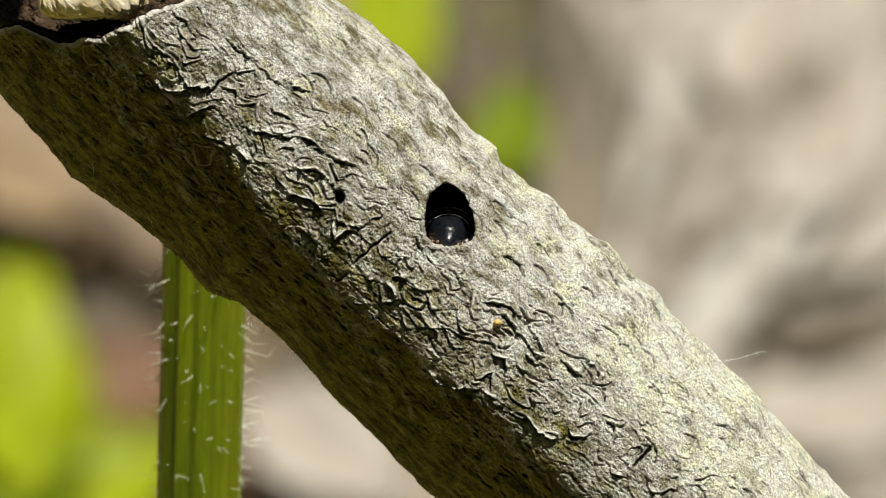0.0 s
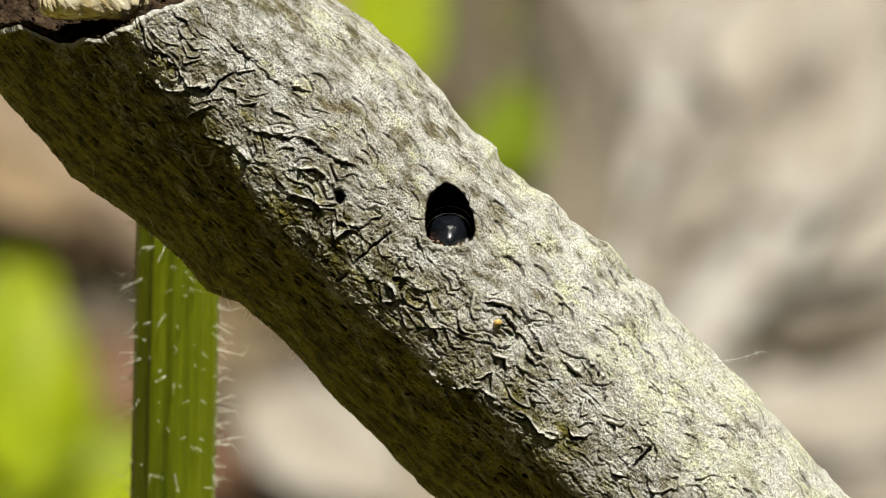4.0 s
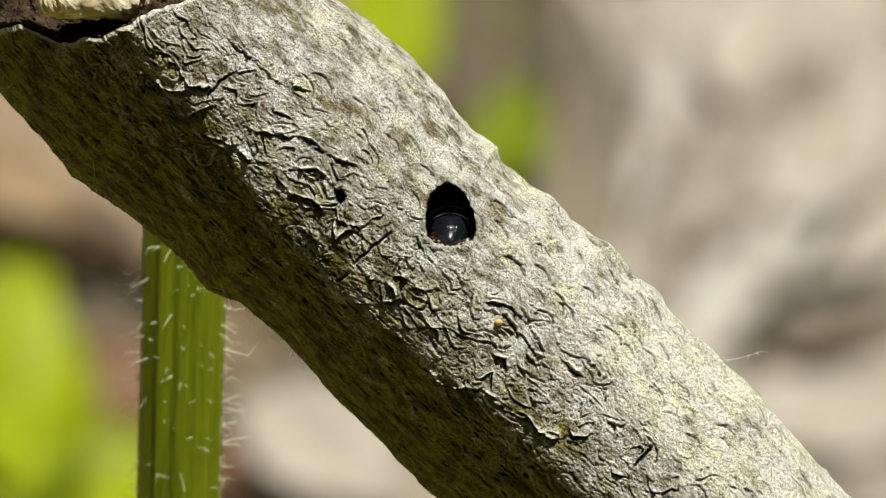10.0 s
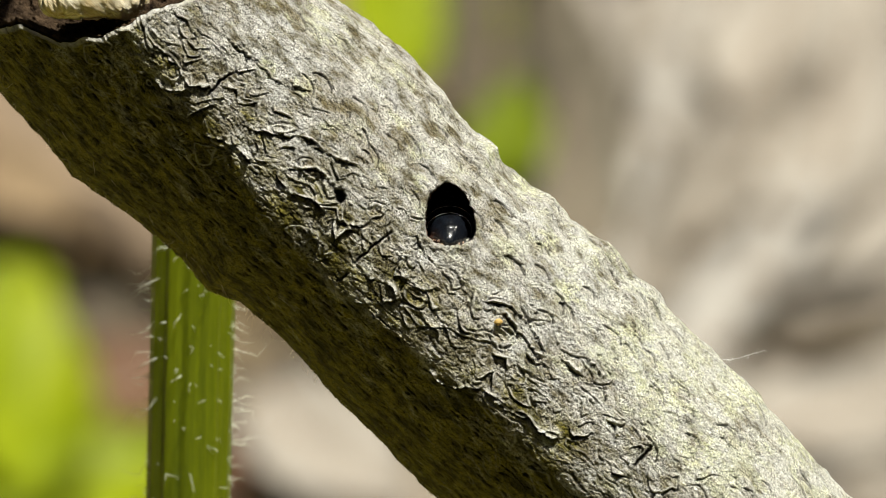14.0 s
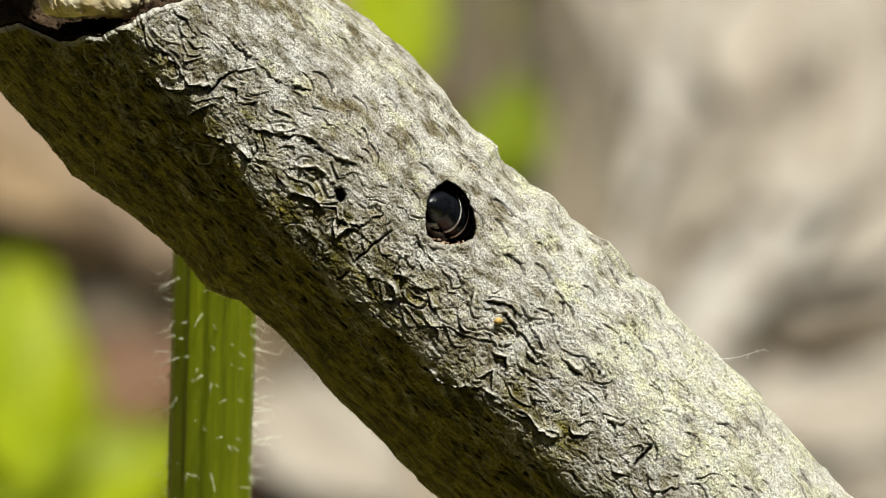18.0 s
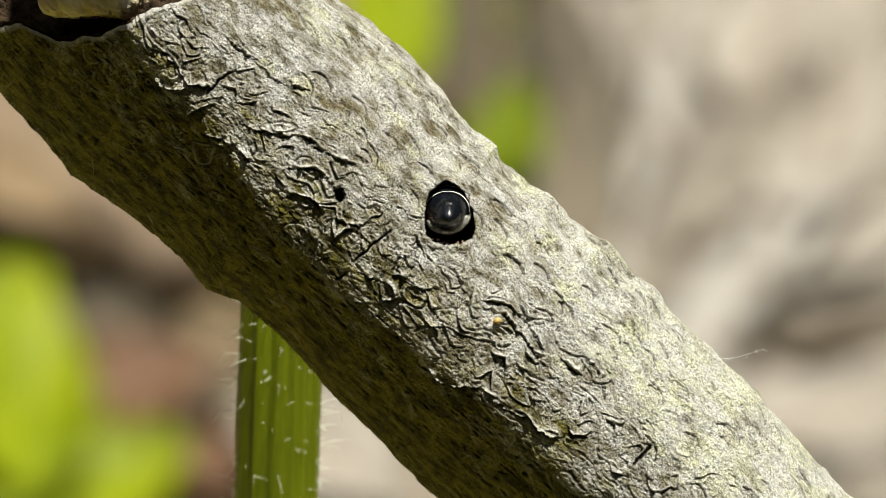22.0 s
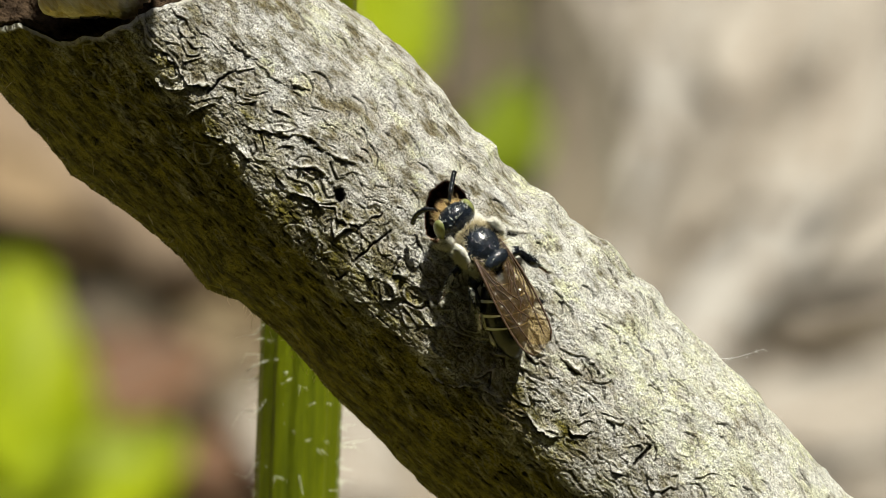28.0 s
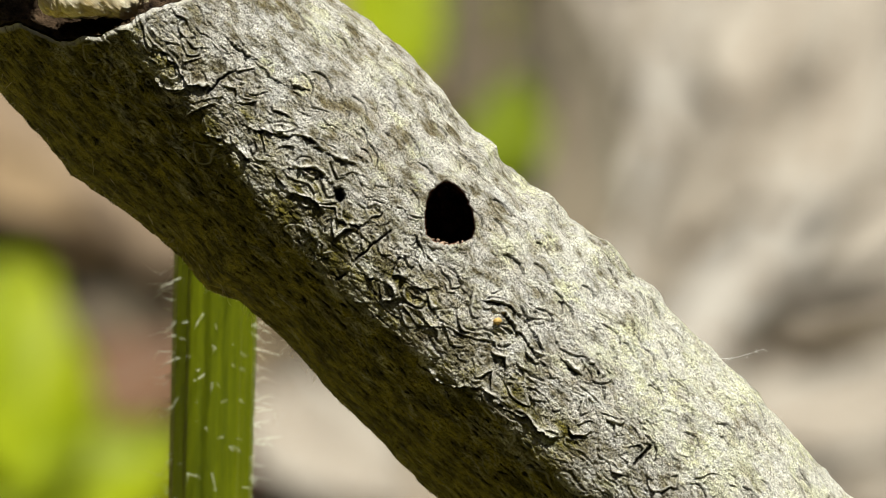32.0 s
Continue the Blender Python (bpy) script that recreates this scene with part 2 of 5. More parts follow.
def outline(u, v):
    """How far the branch swells over its mean radius, by the side (v from -1 to 1)."""
    over = np.interp(u, (-16, -9.8, -6.1, -4.6, -2.6, -1.9, -0.2, 1.1, 1.8, 3.6, 4.9, 6.1, 8.3, 10.1, 11.8, 12.8, 14.2, 15.7, 18.5, 20.2, 21.7, 23.1, 25.8), (0.0, 0.0, 0.48, 0.55, 0.36, 0.2, 0.05, 0.40, 0.05, 0.02, 0.52, 0.32, 0.75, 0.45, 0.68, 0.42, 0.58, 0.46, 0.60, 0.40, 0.28, 0.06, 0.1))
    under = np.interp(u, (-20, -18.4, -14.8, -12.9, -11.3, -9.1, -6, -4.2, -2.7, -0.4, 1.7, 4.2, 6.2, 10.4, 11.1), (0.74, 0.79, 1.02, 1.27, 0.96, 0.57, 0.43, 0.70, 0.02, -0.22, -0.12, 0.05, 0.08, 0.20, 0.12))
    return -0.07 * np.abs(v) ** 2 + over * np.clip(v, 0, 1) ** 2 + under * np.clip(-v, 0, 1) ** 2


def fold(u, y, face):
    """The branch has a blunt edge along its front, and falls away under it: how far, in the lens's direction."""
    edge = np.interp(u, (-14, -8, -3, 1, 6, 10, 29), (1.0, 1.9, 3.05, 3.05, 2.35, 1.9, 1.7))
    return (0.50 + 0.08 * step(-7, -14, u)) * (np.sqrt((np.minimum(y + edge, 0)) ** 2 + 0.04) - 0.2) * step(-0.35, -0.1, face)


# bark ledges, each a wandering line of (along, across) with the proud plate above it
LEDGES_UPPER = [((-13.7, 1.75), (-11.1, 2.0), (-8.35, 2.25), (-6.9, 3.15)), ((-9.05, -0.95), (-6.85, 0.3), (-6.0, 1.0), (-4.65, 1.35)),
                ((-5.5, 1.0), (-3.85, 1.5), (-3.0, 1.95), (-2.6, 1.75)), ((-5.5, -0.7), (-4.35, 0.45), (-2.8, 0.4)),
                ((3.45, 1.75), (5.6, 0.8), (7.1, 1.7), (8.45, 1.5), (10.65, 1.25)), ((5.75, 1.35), (7.0, 2.2), (8.35, 2.2), (9.8, 1.65)),
                ((10.3, 2.1), (11.8, 2.2), (13.1, 1.3)), ((11.2, 3.0), (12.5, 2.9), (13.6, 2.2))]
LEDGES_LOWER = [((-14.7, -0.75), (-13.1, -0.7), (-11.65, -1.0), (-10.6, -0.15)), ((-5.15, -1.7), (-3.6, -0.75), (-2.25, -0.95), (-0.9, 0.0), (-0.45, 1.55)),
                ((1.3, -0.35), (2.45, -0.55), (3.6, -0.2), (4.95, -0.75), (5.9, -0.8)), ((0.8, -1.8), (2.05, -1.1), (4.05, -2.05), (5.3, -1.35)),
                ((9.4, -1.75), (10.6, -1.55), (11.35, -1.15), (12.6, -1.25), (13.4, -0.55)), ((-9.65, -2.3), (-8.5, -1.75), (-6.65, -1.45)),
                ((5.6, -2.9), (7.5, -2.9), (8.7, -1.7), (10.2, -1.35)), ((-14.05, -2.4), (-13.35, -1.9), (-12.15, -2.05), (-11.5, -2.2))]
# open cracks across the grain
CRACKS = [((-10.7, -0.9), (-10.75, 0.2), (-10.45, 1.3)), ((0.37, 0.95), (0.16, -0.5), (0.08, -1.75)), ((0.3, -2.0), (0.05, -3.1)), ((16.63, 0.55), (16.6, 2.05), (16.2, 1.85))]
# eye-shaped scars: along, across, half length, half width
EYES = [(-0.74, 0.85, 0.62, 0.42), (-4.63, 0.15, 0.55, 0.34), (3.3, -0.75, 0.6, 0.40), (-13.6, 0.9, 0.42, 0.34), (7.6, 0.75, 0.6, 0.35)]


def line_distance(u, s, points):
    """Signed distance from a line of points (plus above it), and how far along it the nearest place lies."""
    best, signed, along, run = np.full(u.shape, 1e9), np.zeros(u.shape), np.zeros(u.shape), 0.0
    for (u0, s0), (u1, s1) in zip(points, points[1:]):
        du, ds = u1 - u0, s1 - s0
        length = math.hypot(du, ds)
        a = np.clip(((u - u0) * du + (s - s0) * ds) / length, 0, length)
        ex, ey = u - u0 - a * du / length, s - s0 - a * ds / length
        dist = np.hypot(ex, ey)
        near = dist < best
        best = np.where(near, dist, best)
        signed = np.where(near, np.where(du * ey - ds * ex > 0, dist, -dist), signed)
        along = np.where(near, run + a, along)
        run += length
    return signed, step(0, 0.5, along) * step(run, run - 0.5, along)


def ledge(d, high, reach, groove):
    """Profile of a curled bark edge at d millimetres from its line: the proud plate, the shadowed groove under it."""
    rise = high * step(-0.035, 0.02, d) * (0.35 * np.exp(-np.maximum(d, 0) / reach) + 0.65 * np.exp(-np.maximum(d, 0) / 0.10))
    return rise - groove * np.exp(-((d + 0.06) / 0.05) ** 2)


def lip(d, width=0.07):
    return step(-0.02, 0.02, d) * step(2 * width, width, d)


# mask of the groove below a lip, darkened for its shade
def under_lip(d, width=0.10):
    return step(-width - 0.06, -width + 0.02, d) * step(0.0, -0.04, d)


# patches of yellow-green lichen: along, across, size
LICHEN = [(-0.4, 3.5, 0.38), (1.1, 7.2, 0.66), (3.5, 6.9, 0.77), (6.0, 5.5, 0.77), (12.6, 5.1, 1.20), (15.3, 4.3, 1.50), (18.3, 7.2, 1.09), (18.4, 3.5, 1.23), (-7.7, 2.9, 0.60), (-1.5, 4.4, 0.55), (8.6, 4.6, 0.82), (22.1, 7.1, 0.96), (-9.6, 2.2, 0.49), (-0.3, 7.8, 0.55)]


def branch():
    # rows along the branch: dense where bark shows its relief, coarse down to the ground
    along = np.concatenate([np.linspace(0, 1, 1440), 1 + np.cumsum(np.geomspace(0.004, 2.2, 46))])
    th = np.concatenate([np.linspace(-1.70, 1.70, 700), np.linspace(1.70, 2 * math.pi - 1.70, 90)[1:-1]])
    TH = np.broadcast_to(th[None, :], (len(along), len(th)))
    rim = broken_rim(th)[None, :]
    U = rim + (29.0 - rim) * np.minimum(along, 1)[:, None] + 58.0 * np.maximum(along - 1, 0)[:, None]
    S = np.where(TH > math.pi, TH - 2 * math.pi, TH) * RADIUS
    cy, cz = np.sin(TH) * RADIUS, np.cos(TH) * RADIUS
    seen = step(40, 29, U)
    du, ds = 48.0 / 1440, 3.4 * RADIUS / 699
    # broad swellings and knobs
    h = 0.26 * grain(U / 9, cy / 7, cz / 7) * np.cos(TH) ** 2 + 0.10 * grain(U / 3.1 + 7, cy / 2.6, cz / 2.6) + outline(U, np.sin(TH))
    h += 0.12 * step(0.2, 1, np.abs(np.sin(TH))) * grain(U / 0.9 + 7, cy / 0.8, cz / 0.8)
    cut, worn_lit, tan = np.zeros_like(h), np.zeros_like(h), np.zeros_like(h)

    def away(n, level):
        """Millimetres from the contour of a noise field."""
        slope = np.sqrt((np.gradient(n, axis=0) / du) ** 2 + (np.gradient(n, axis=1) / ds) ** 2)
        return (n - level) / (slope + 0.12)

    # belt of long, zigzag, overlapping ledges along the middle
    belt = np.exp(-((S + 0.3 - 0.6 * np.sin(U / 7)) / 3.0) ** 2)
    ripple = grain(U / 0.42 + 3, S / 0.5, U * 0)
    zigzag = 0.30 * np.arcsin(np.sin(U * 3.3 + 5.0 * grain(U / 2.5, S / 2.0, U * 0 + 1))) * step(-0.3, 0.2, grain(U / 2.0, S / 2.0, U * 0 + 21))
    bend = 0.80 * grain(U / 1.7, S / 2.2, U * 0 + 3) + 0.30 * grain(U / 0.62 + 9, S / 0.9, U * 0) + 0.08 * ripple + 0.05 * grain(U / 0.16, S / 0.2, U * 0 + 5) + 1.6 * grain(U / 6, S / 4, U * 0 + 6) + zigzag
    for apart, high, weight, seed in ((1.35, 0.24, belt, 0.0), (0.80, 0.13, 0.7 * belt, 4.0)):
        f = (S + bend + seed * 0.1 * grain(U / 1.3 + seed, S / 1.6, U * 0)) / apart
        row = np.round(f)
        slope = np.sqrt((np.gradient(f, axis=0) / du) ** 2 + (np.gradient(f, axis=1) / ds) ** 2) * apart
        d = (f - row) * apart / np.clip(slope, 0.6, 4)
        share = weight * step(-0.02, 0.24, grain(U / 1.3 + 7.3 * row + seed, row * 3.1, U * 0)) * step(0.5, 0.36, np.abs(f - row))
        h += share * ledge(d, high, 0.30, 0.6 * high)
        worn_lit = np.maximum(worn_lit, share * lip(d) * step(-0.25, 0.15, ripple))
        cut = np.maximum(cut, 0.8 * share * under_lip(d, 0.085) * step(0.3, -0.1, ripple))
    wander0 = 0.10 * ripple
    # closed, lens-shaped scales of two sizes
    for n, level, high, reach, share in ((grain(U / 1.9 + 31, (S + zigzag * 0.6) / 0.85, U * 0 + 2), 0.16, 0.12, 0.25, 0.9 * belt),
                                         (grain(U / 1.0 + 11, (S + wander0) / 0.5, U * 0 + 8), 0.24, 0.06, 0.12, 0.15 + 0.5 * belt)):
        d = away(n, level)
        share = share * step(-0.25, 0.2, grain(U / 2.4, S / 1.6, U * 0 + level * 50))
        h += share * ledge(d, high, reach, high * 0.8)
        worn_lit = np.maximum(worn_lit, 0.8 * share * lip(d, 0.05))
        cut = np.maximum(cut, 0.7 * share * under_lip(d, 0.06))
    # single ledges, cracks and eye-shaped scars
    wander = 0.24 * grain(U / 0.55, S / 0.5, U * 0 + 4) + 0.10 * grain(U / 0.24, S / 0.22, U * 0 + 4) + 0.07 * grain(U / 0.10, S / 0.10, U * 0 + 4)
    uneven = 0.12 + 0.88 * step(-0.20, 0.28, grain(U / 0.9, S / 0.7, U * 0 + 14) + 0.5 * grain(U / 0.25, S / 0.25, U * 0 + 14))
    for points in LEDGES_UPPER + LEDGES_LOWER:
        us, ss = [p[0] for p in points], [p[1] for p in points]
        near = np.nonzero((U > min(us) - 1.5) & (U < max(us) + 1.5) & (S > min(ss) - 1.5) & (S < max(ss) + 1.5))
        d, fade = line_distance(U[near], S[near], points)
        d = d + wander[near]
        fade = fade * uneven[near]
        h[near] += fade * ledge(d, 0.30, 0.40, 0.17)
        worn_lit[near] = np.maximum(worn_lit[near], fade * lip(d, 0.08))
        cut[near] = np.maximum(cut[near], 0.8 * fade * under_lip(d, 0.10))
    for points in CRACKS:
        us, ss = [p[0] for p in points], [p[1] for p in points]
        near = np.nonzero((U > min(us) - 1) & (U < max(us) + 1) & (S > min(ss) - 1) & (S < max(ss) + 1))
        d, fade = line_distance(U[near], S[near], points)
        d = np.abs(d + 0.6 * wander[near])
        h[near] -= 0.22 * fade * step(0.085, 0.03, d)
        cut[near] = np.maximum(cut[near], fade * step(0.09, 0.05, d))
    for u0, s0, long, wide in EYES:
        e = np.hypot((U - u0) / long, (S - s0) / wide) + 1.2 * wander
        h += uneven * (0.13 * np.exp(-((e - 0.95) / 0.16) ** 2) - 0.11 * np.exp(-((e - 1.25) / 0.10) ** 2)) - 0.07 * step(0.8, 0.4, e)
        worn_lit = np.maximum(worn_lit, 0.6 * uneven * np.exp(-((e - 0.95) / 0.08) ** 2))
        cut = np.maximum(cut, 0.7 * uneven * np.exp(-((e - 1.27) / 0.08) ** 2))
        tan = np.maximum(tan, 0.7 * step(0.9, 0.5, e))
    # crescent-shaped scales on the weathered upper side, open downwards
    up = step(0.8, 3.0, S)
    pick = np.random.RandomState(12)
    for k in range(170):
        u0, s0 = pick.uniform(-14, 27), pick.uniform(1.6, 9.5)
        size, tilt, deep = pick.uniform(0.28, 0.75), pick.uniform(-0.5, 0.3), pick.uniform(0.4, 1.0)
        near = np.nonzero((np.abs(U - u0) < 2.2 * size) & (np.abs(S - s0) < 2.0 * size))
        if not len(near[0]):
            continue
        du0, ds0 = U[near] - u0, S[near] - s0
        a, c = du0 * math.cos(tilt) + ds0 * math.sin(tilt), ds0 * math.cos(tilt) - du0 * math.sin(tilt)
        e = np.hypot(a / size, c / (0.62 * size)) + 0.9 * wander[near]
        arc = step(0.0, 0.5, c / (0.62 * size) + 0.25 * np.sign(a)) * deep
        h[near] -= arc * (0.20 * step(1.0, 0.94, e) * np.exp(-np.maximum(1.0 - e, 0) / 0.35)) - 0.04 * arc * np.exp(-((e - 1.08) / 0.08) ** 2)
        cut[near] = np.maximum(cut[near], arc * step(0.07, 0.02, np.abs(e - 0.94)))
        tan[near] = np.maximum(tan[near], 0.25 * deep * step(1.0, 0.5, e))
    # grain of the crust: pimples, crumbs, pits
    h += 0.050 * grain(U / 0.5 + 11, cy / 0.3, cz / 0.3) + 0.045 * grain(U / 0.20, cy / 0.14 + 8, cz / 0.14) + 0.026 * grain(U / 0.10, cy / 0.08, cz / 0.08)
    h += belt * (0.07 * grain(U / 0.16, cy / 0.11, cz / 0.11 + 4) + 0.07 * grain(U / 0.36, cy / 0.2, cz / 0.2 + 4))
    h += up * (0.10 * grain(U / 0.55, cy / 0.45, cz / 0.45 + 2) + 0.30 * grain(U / 1.6, cy / 1.1, cz / 1.1 + 2))
    g = (0.25 + 0.75 * up) * step(0.30, 0.40, grain(U / 0.33 + 21, cy / 0.17, cz / 0.17))
    h -= 0.07 * g
    cut = np.maximum(cut, 0.45 * g)
    # short slits along the grain of the lower side
    low = step(-1.8, -4.0, S)
    n5 = grain(U / 0.75 + 17, S / 0.13 + U * 0.16 + 0.6 * bend, U * 0)
    g = step(-0.8, -3.0, S) * step(0.27, 0.34, n5)
    h -= 0.15 * g
    cut = np.maximum(cut, g)
    h += low * (0.10 * grain(U / 1.1 + 3, cy / 0.35, cz / 0.35) + 0.08 * grain(U / 0.5 + 3, cy / 0.16, cz / 0.16))
    h -= 0.18 * step(0.25, 0.0, U - rim)
    # a small dark pit
    pit = np.hypot((U + 2.67) / 1.3, S - 0.27) + 1.5 * wander
    cut = np.maximum(cut, step(0.40, 0.22, pit))
    h -= 0.9 * step(0.36, 0.10, pit)
    h = h * seen + (1 - seen) * 0.3 * grain(U / 9, cy / 7, cz / 7)
    r = RADIUS + h
    X, Y, Z = U.copy(), np.sin(TH) * r, np.cos(TH) * r
    Z = Z - fold(U, Y, np.cos(TH))
    # the bored hole goes straight in
    hx, hy = X - HOLE[0], Y - HOLE[1]
    # turn into the level of the upright picture of the hole
    c, s = math.cos(radians(-AXIS_TURN)), math.sin(radians(-AXIS_TURN))
    px, py = hx * c + hy * s, -hx * s + hy * c
    ang = np.arctan2(py, px)
    edge = 1 + 0.07 * grain(np.cos(ang) * 1.5, np.sin(ang) * 1.5, ang * 0 + 0.5) + 0.07 * grain(np.cos(ang) * 4, np.sin(ang) * 4, ang * 0 + 5.5) + 0.06 * grain(np.cos(ang) * 12, np.sin(ang) * 12, ang * 0 + 5.5)
    # narrow rounded top, broad flat foot
    power = np.where(py > 0, 2.0, 3.4)
    egg = ((np.abs(px + 0.10 * py / 1.5) / (1.14 - 0.20 * np.clip(py / 1.5, -0.7, 1))) ** power + (np.abs(py) / 1.52) ** power) ** (1 / power) / edge
    front = Z > 0
    h_in = step(1.03, 0.90, egg) * front
    Z = Z - 9.0 * h_in + 0.10 * np.exp(-((egg - 1.12) / 0.10) ** 2) * front
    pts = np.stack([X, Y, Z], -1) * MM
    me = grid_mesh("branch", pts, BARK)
    me.materials.append(TUNNEL)
    crack_shade = me.attributes.new("crack_shade", "FLOAT", "POINT")
    crack_shade.data.foreach_set("value", (cut * seen).reshape(-1).astype(np.float32))
    # ledge lips and broken rim, with their sunlit brightness put into the colour
    worn_lit = np.maximum(worn_lit * 0.9, 0.8 * step(0.35, 0.05, U - rim + 0.5 * wander))
    patch = 0 * U
    for pu, pv, size in LICHEN:
        patch = np.maximum(patch, np.exp(-(((U - pu) / 1.2) ** 2 + (Y - pv) ** 2) / size ** 2) * (Z > 0))
    patch = step(0.25, 0.75, patch + 0.5 * grain(U / 0.5, cy / 0.4, cz / 0.4 + 5))
    me.attributes.new("lichen", "FLOAT", "POINT").data.foreach_set("value", (patch * seen).reshape(-1).astype(np.float32))
    me.attributes.new("tan", "FLOAT", "POINT").data.foreach_set("value", (tan * seen).reshape(-1).astype(np.float32))
    pale = me.attributes.new("worn_lit", "FLOAT", "POINT")
    pale.data.foreach_set("value", (worn_lit * seen).reshape(-1).astype(np.float32))
    inside = (h_in > 0.22)
    quad = inside[:-1] | inside[1:]
    quad = quad | np.roll(quad, -1, axis=1)
    me.polygons.foreach_set("material_index", quad.reshape(-1).astype(np.int32))
    ob = tagged(new("branch", me), "grey lichen-crusted dead branch with broken end and bored nest hole", "branch")
    ob.matrix_basis = BRANCH
    # torn, rotten face of the broken end
    f = np.linspace(0.0, 0.985, 200)[:, None]
    ths = np.linspace(0, 2 * math.pi, 640, endpoint=False)[None, :]
    rr = (RADIUS - 0.1) * f
    yy, zz = np.sin(ths) * rr, np.cos(ths) * rr
    uu = -17.0 + (broken_rim(ths) + 17.0) * f + step(0.985, 0.97, f) * (1.2 * step(0.985, 0.70, f) + 1.0 * grain(yy / 1.4, zz / 1.4, yy * 0 + 3) + 0.7 * grain(yy / 0.5, zz / 0.5, yy * 0) + 0.45 * grain(yy / 0.22, zz / 0.22, yy * 0) + 0.22 * grain(yy / 0.10, zz / 0.10, yy * 0))
    face = grid_mesh("broken_face", np.stack([uu, yy * (1 + 0.02 * f), zz - fold(uu, yy, np.cos(ths)) * f], -1) * MM, ROT)
    part("broken_face", face, ob, "dark rotten broken end of the branch")
    # splinters of pale wood
    rng = random.Random(5)
    th = np.linspace(0.02, math.pi - 0.02, 70)[:, None]
    ph = np.linspace(0, 2 * math.pi, 220, endpoint=False)[None, :]
    x = np.sign(np.cos(th)) * np.abs(np.cos(th)) ** 0.32 + 0 * ph
    y, z = [np.sin(th) ** 0.36 * np.sign(f) * np.abs(f) ** bow for f, bow in ((np.sin(ph), 0.6), (np.cos(ph), 0.4))]
    fibre = 1 + 0.06 * grain(x * 0.8, y * 7 + x * 3, z * 7) + 0.035 * grain(x * 1.6, y * 22 + x * 7, z * 22) + 0.10 * grain(x * 1.5, y * 1.5, z * 1.5)
    # it stands upright across the slanting branch
    across, rise = -13.75 + 2.7 * y * fibre, 13.3 + 2.6 * x * fibre
    lump = np.stack([across * 0.718 - rise * 0.696, across * 0.696 + rise * 0.718, 4.2 + 2.2 * z * fibre], -1)
    part("torn_wood", grid_mesh("torn_wood", lump[::-1] * MM, HEARTWOOD), ob, "torn pale cream wood in the broken end")
    # fuzz and loose fibres along the lower outline
    roots = []
    for k in range(46):
        u = rng.uniform(-19, 3)
        a = radians(rng.uniform(-100, -82))
        p = mm(u, math.sin(a) * 7.2 + 0.2, math.cos(a) * 7.2)
        roots.append((p, mm(rng.uniform(-0.2, 0.8), rng.uniform(-0.5, -0.05), rng.uniform(-0.2, 0.3)), mm(rng.uniform(-0.1, 0.1), rng.uniform(-0.15, 0.05), 0.05)))
    for k in range(240):
        u = rng.uniform(-20, 14)
        a = radians(rng.uniform(-104, -80))
        over = 7.0 + float(outline(u, math.sin(a)))
        p = mm(u, math.sin(a) * over, math.cos(a) * over)
        roots.append((p, mm(rng.gauss(0, 0.12), rng.uniform(-0.20, -0.04), rng.gauss(0, 0.1)), mm(rng.gauss(0, 0.02), 0, 0)))
    tagged(part("loose_fibres", hairs("loose_fibres", roots, CREAM, 0.012 * MM), ob, "fine loose bark fibres"), "fine loose bark fibres", kind="stuff")
    return ob


def wood_crumbs():
    """Chewed crumbs of wood on the lower lip of the nest hole."""
    rng = random.Random(29)
    bm = bmesh.new()
    for k in range(14):
        a = radians(rng.uniform(225, 300))
        c = mm(0.32 + 1.22 * math.cos(a) + rng.gauss(0, 0.06), 1.66 + 1.56 * math.sin(a) + rng.gauss(0, 0.06), 6.05 + 0.25 * math.sin(a) + rng.uniform(-0.1, 0.1))
        before = len(bm.verts)
        bmesh.ops.create_icosphere(bm, subdivisions=1, radius=rng.uniform(0.04, 0.10) * MM, matrix=Matrix.Translation(c) @ Euler((rng.random() * 6, rng.random() * 6, 0)).to_matrix().to_4x4() @ Matrix.Diagonal((1.6, 1.0, 0.7, 1)))
        bm.verts.ensure_lookup_table()
        for v in bm.verts[before:]:
            v.co += Vector((rng.gauss(0, 1), rng.gauss(0, 1), rng.gauss(0, 1))) * 0.012 * MM
    me = bpy.data.meshes.new("wood_crumbs")
    bm.to_mesh(me)
    bm.free()
    me.materials.append(CRUMB)
    ob = tagged(new("wood_crumbs", me), "reddish-brown chewed wood crumbs on the lip of the hole", "wood crumbs", kind="stuff")
    ob.matrix_basis = B


def amber_grain():
    bm = bmesh.new()
    bmesh.ops.create_icosphere(bm, subdivisions=4, radius=0.17 * MM)
    for v in bm.verts:
        v.co.x *= 1.25
        v.co *= 1 + 0.10 * noise.noise(v.co * 5200) + 0.05 * noise.noise(v.co * 14000)
    me = bpy.data.meshes.new("insect_egg")
    bm.to_mesh(me)
    bm.free()
    me.materials.append(SEED)
    me.polygons.foreach_set("use_smooth", [True] * len(me.polygons))
    ob = tagged(new("insect_egg", me), "tiny amber grain stuck in a bark groove", "grain")
    ob.matrix_basis = BRANCH @ Matrix.Translation(mm(7.08, 1.18, 7.06)) @ pose(0, 0, 0, 0, 0, 60)


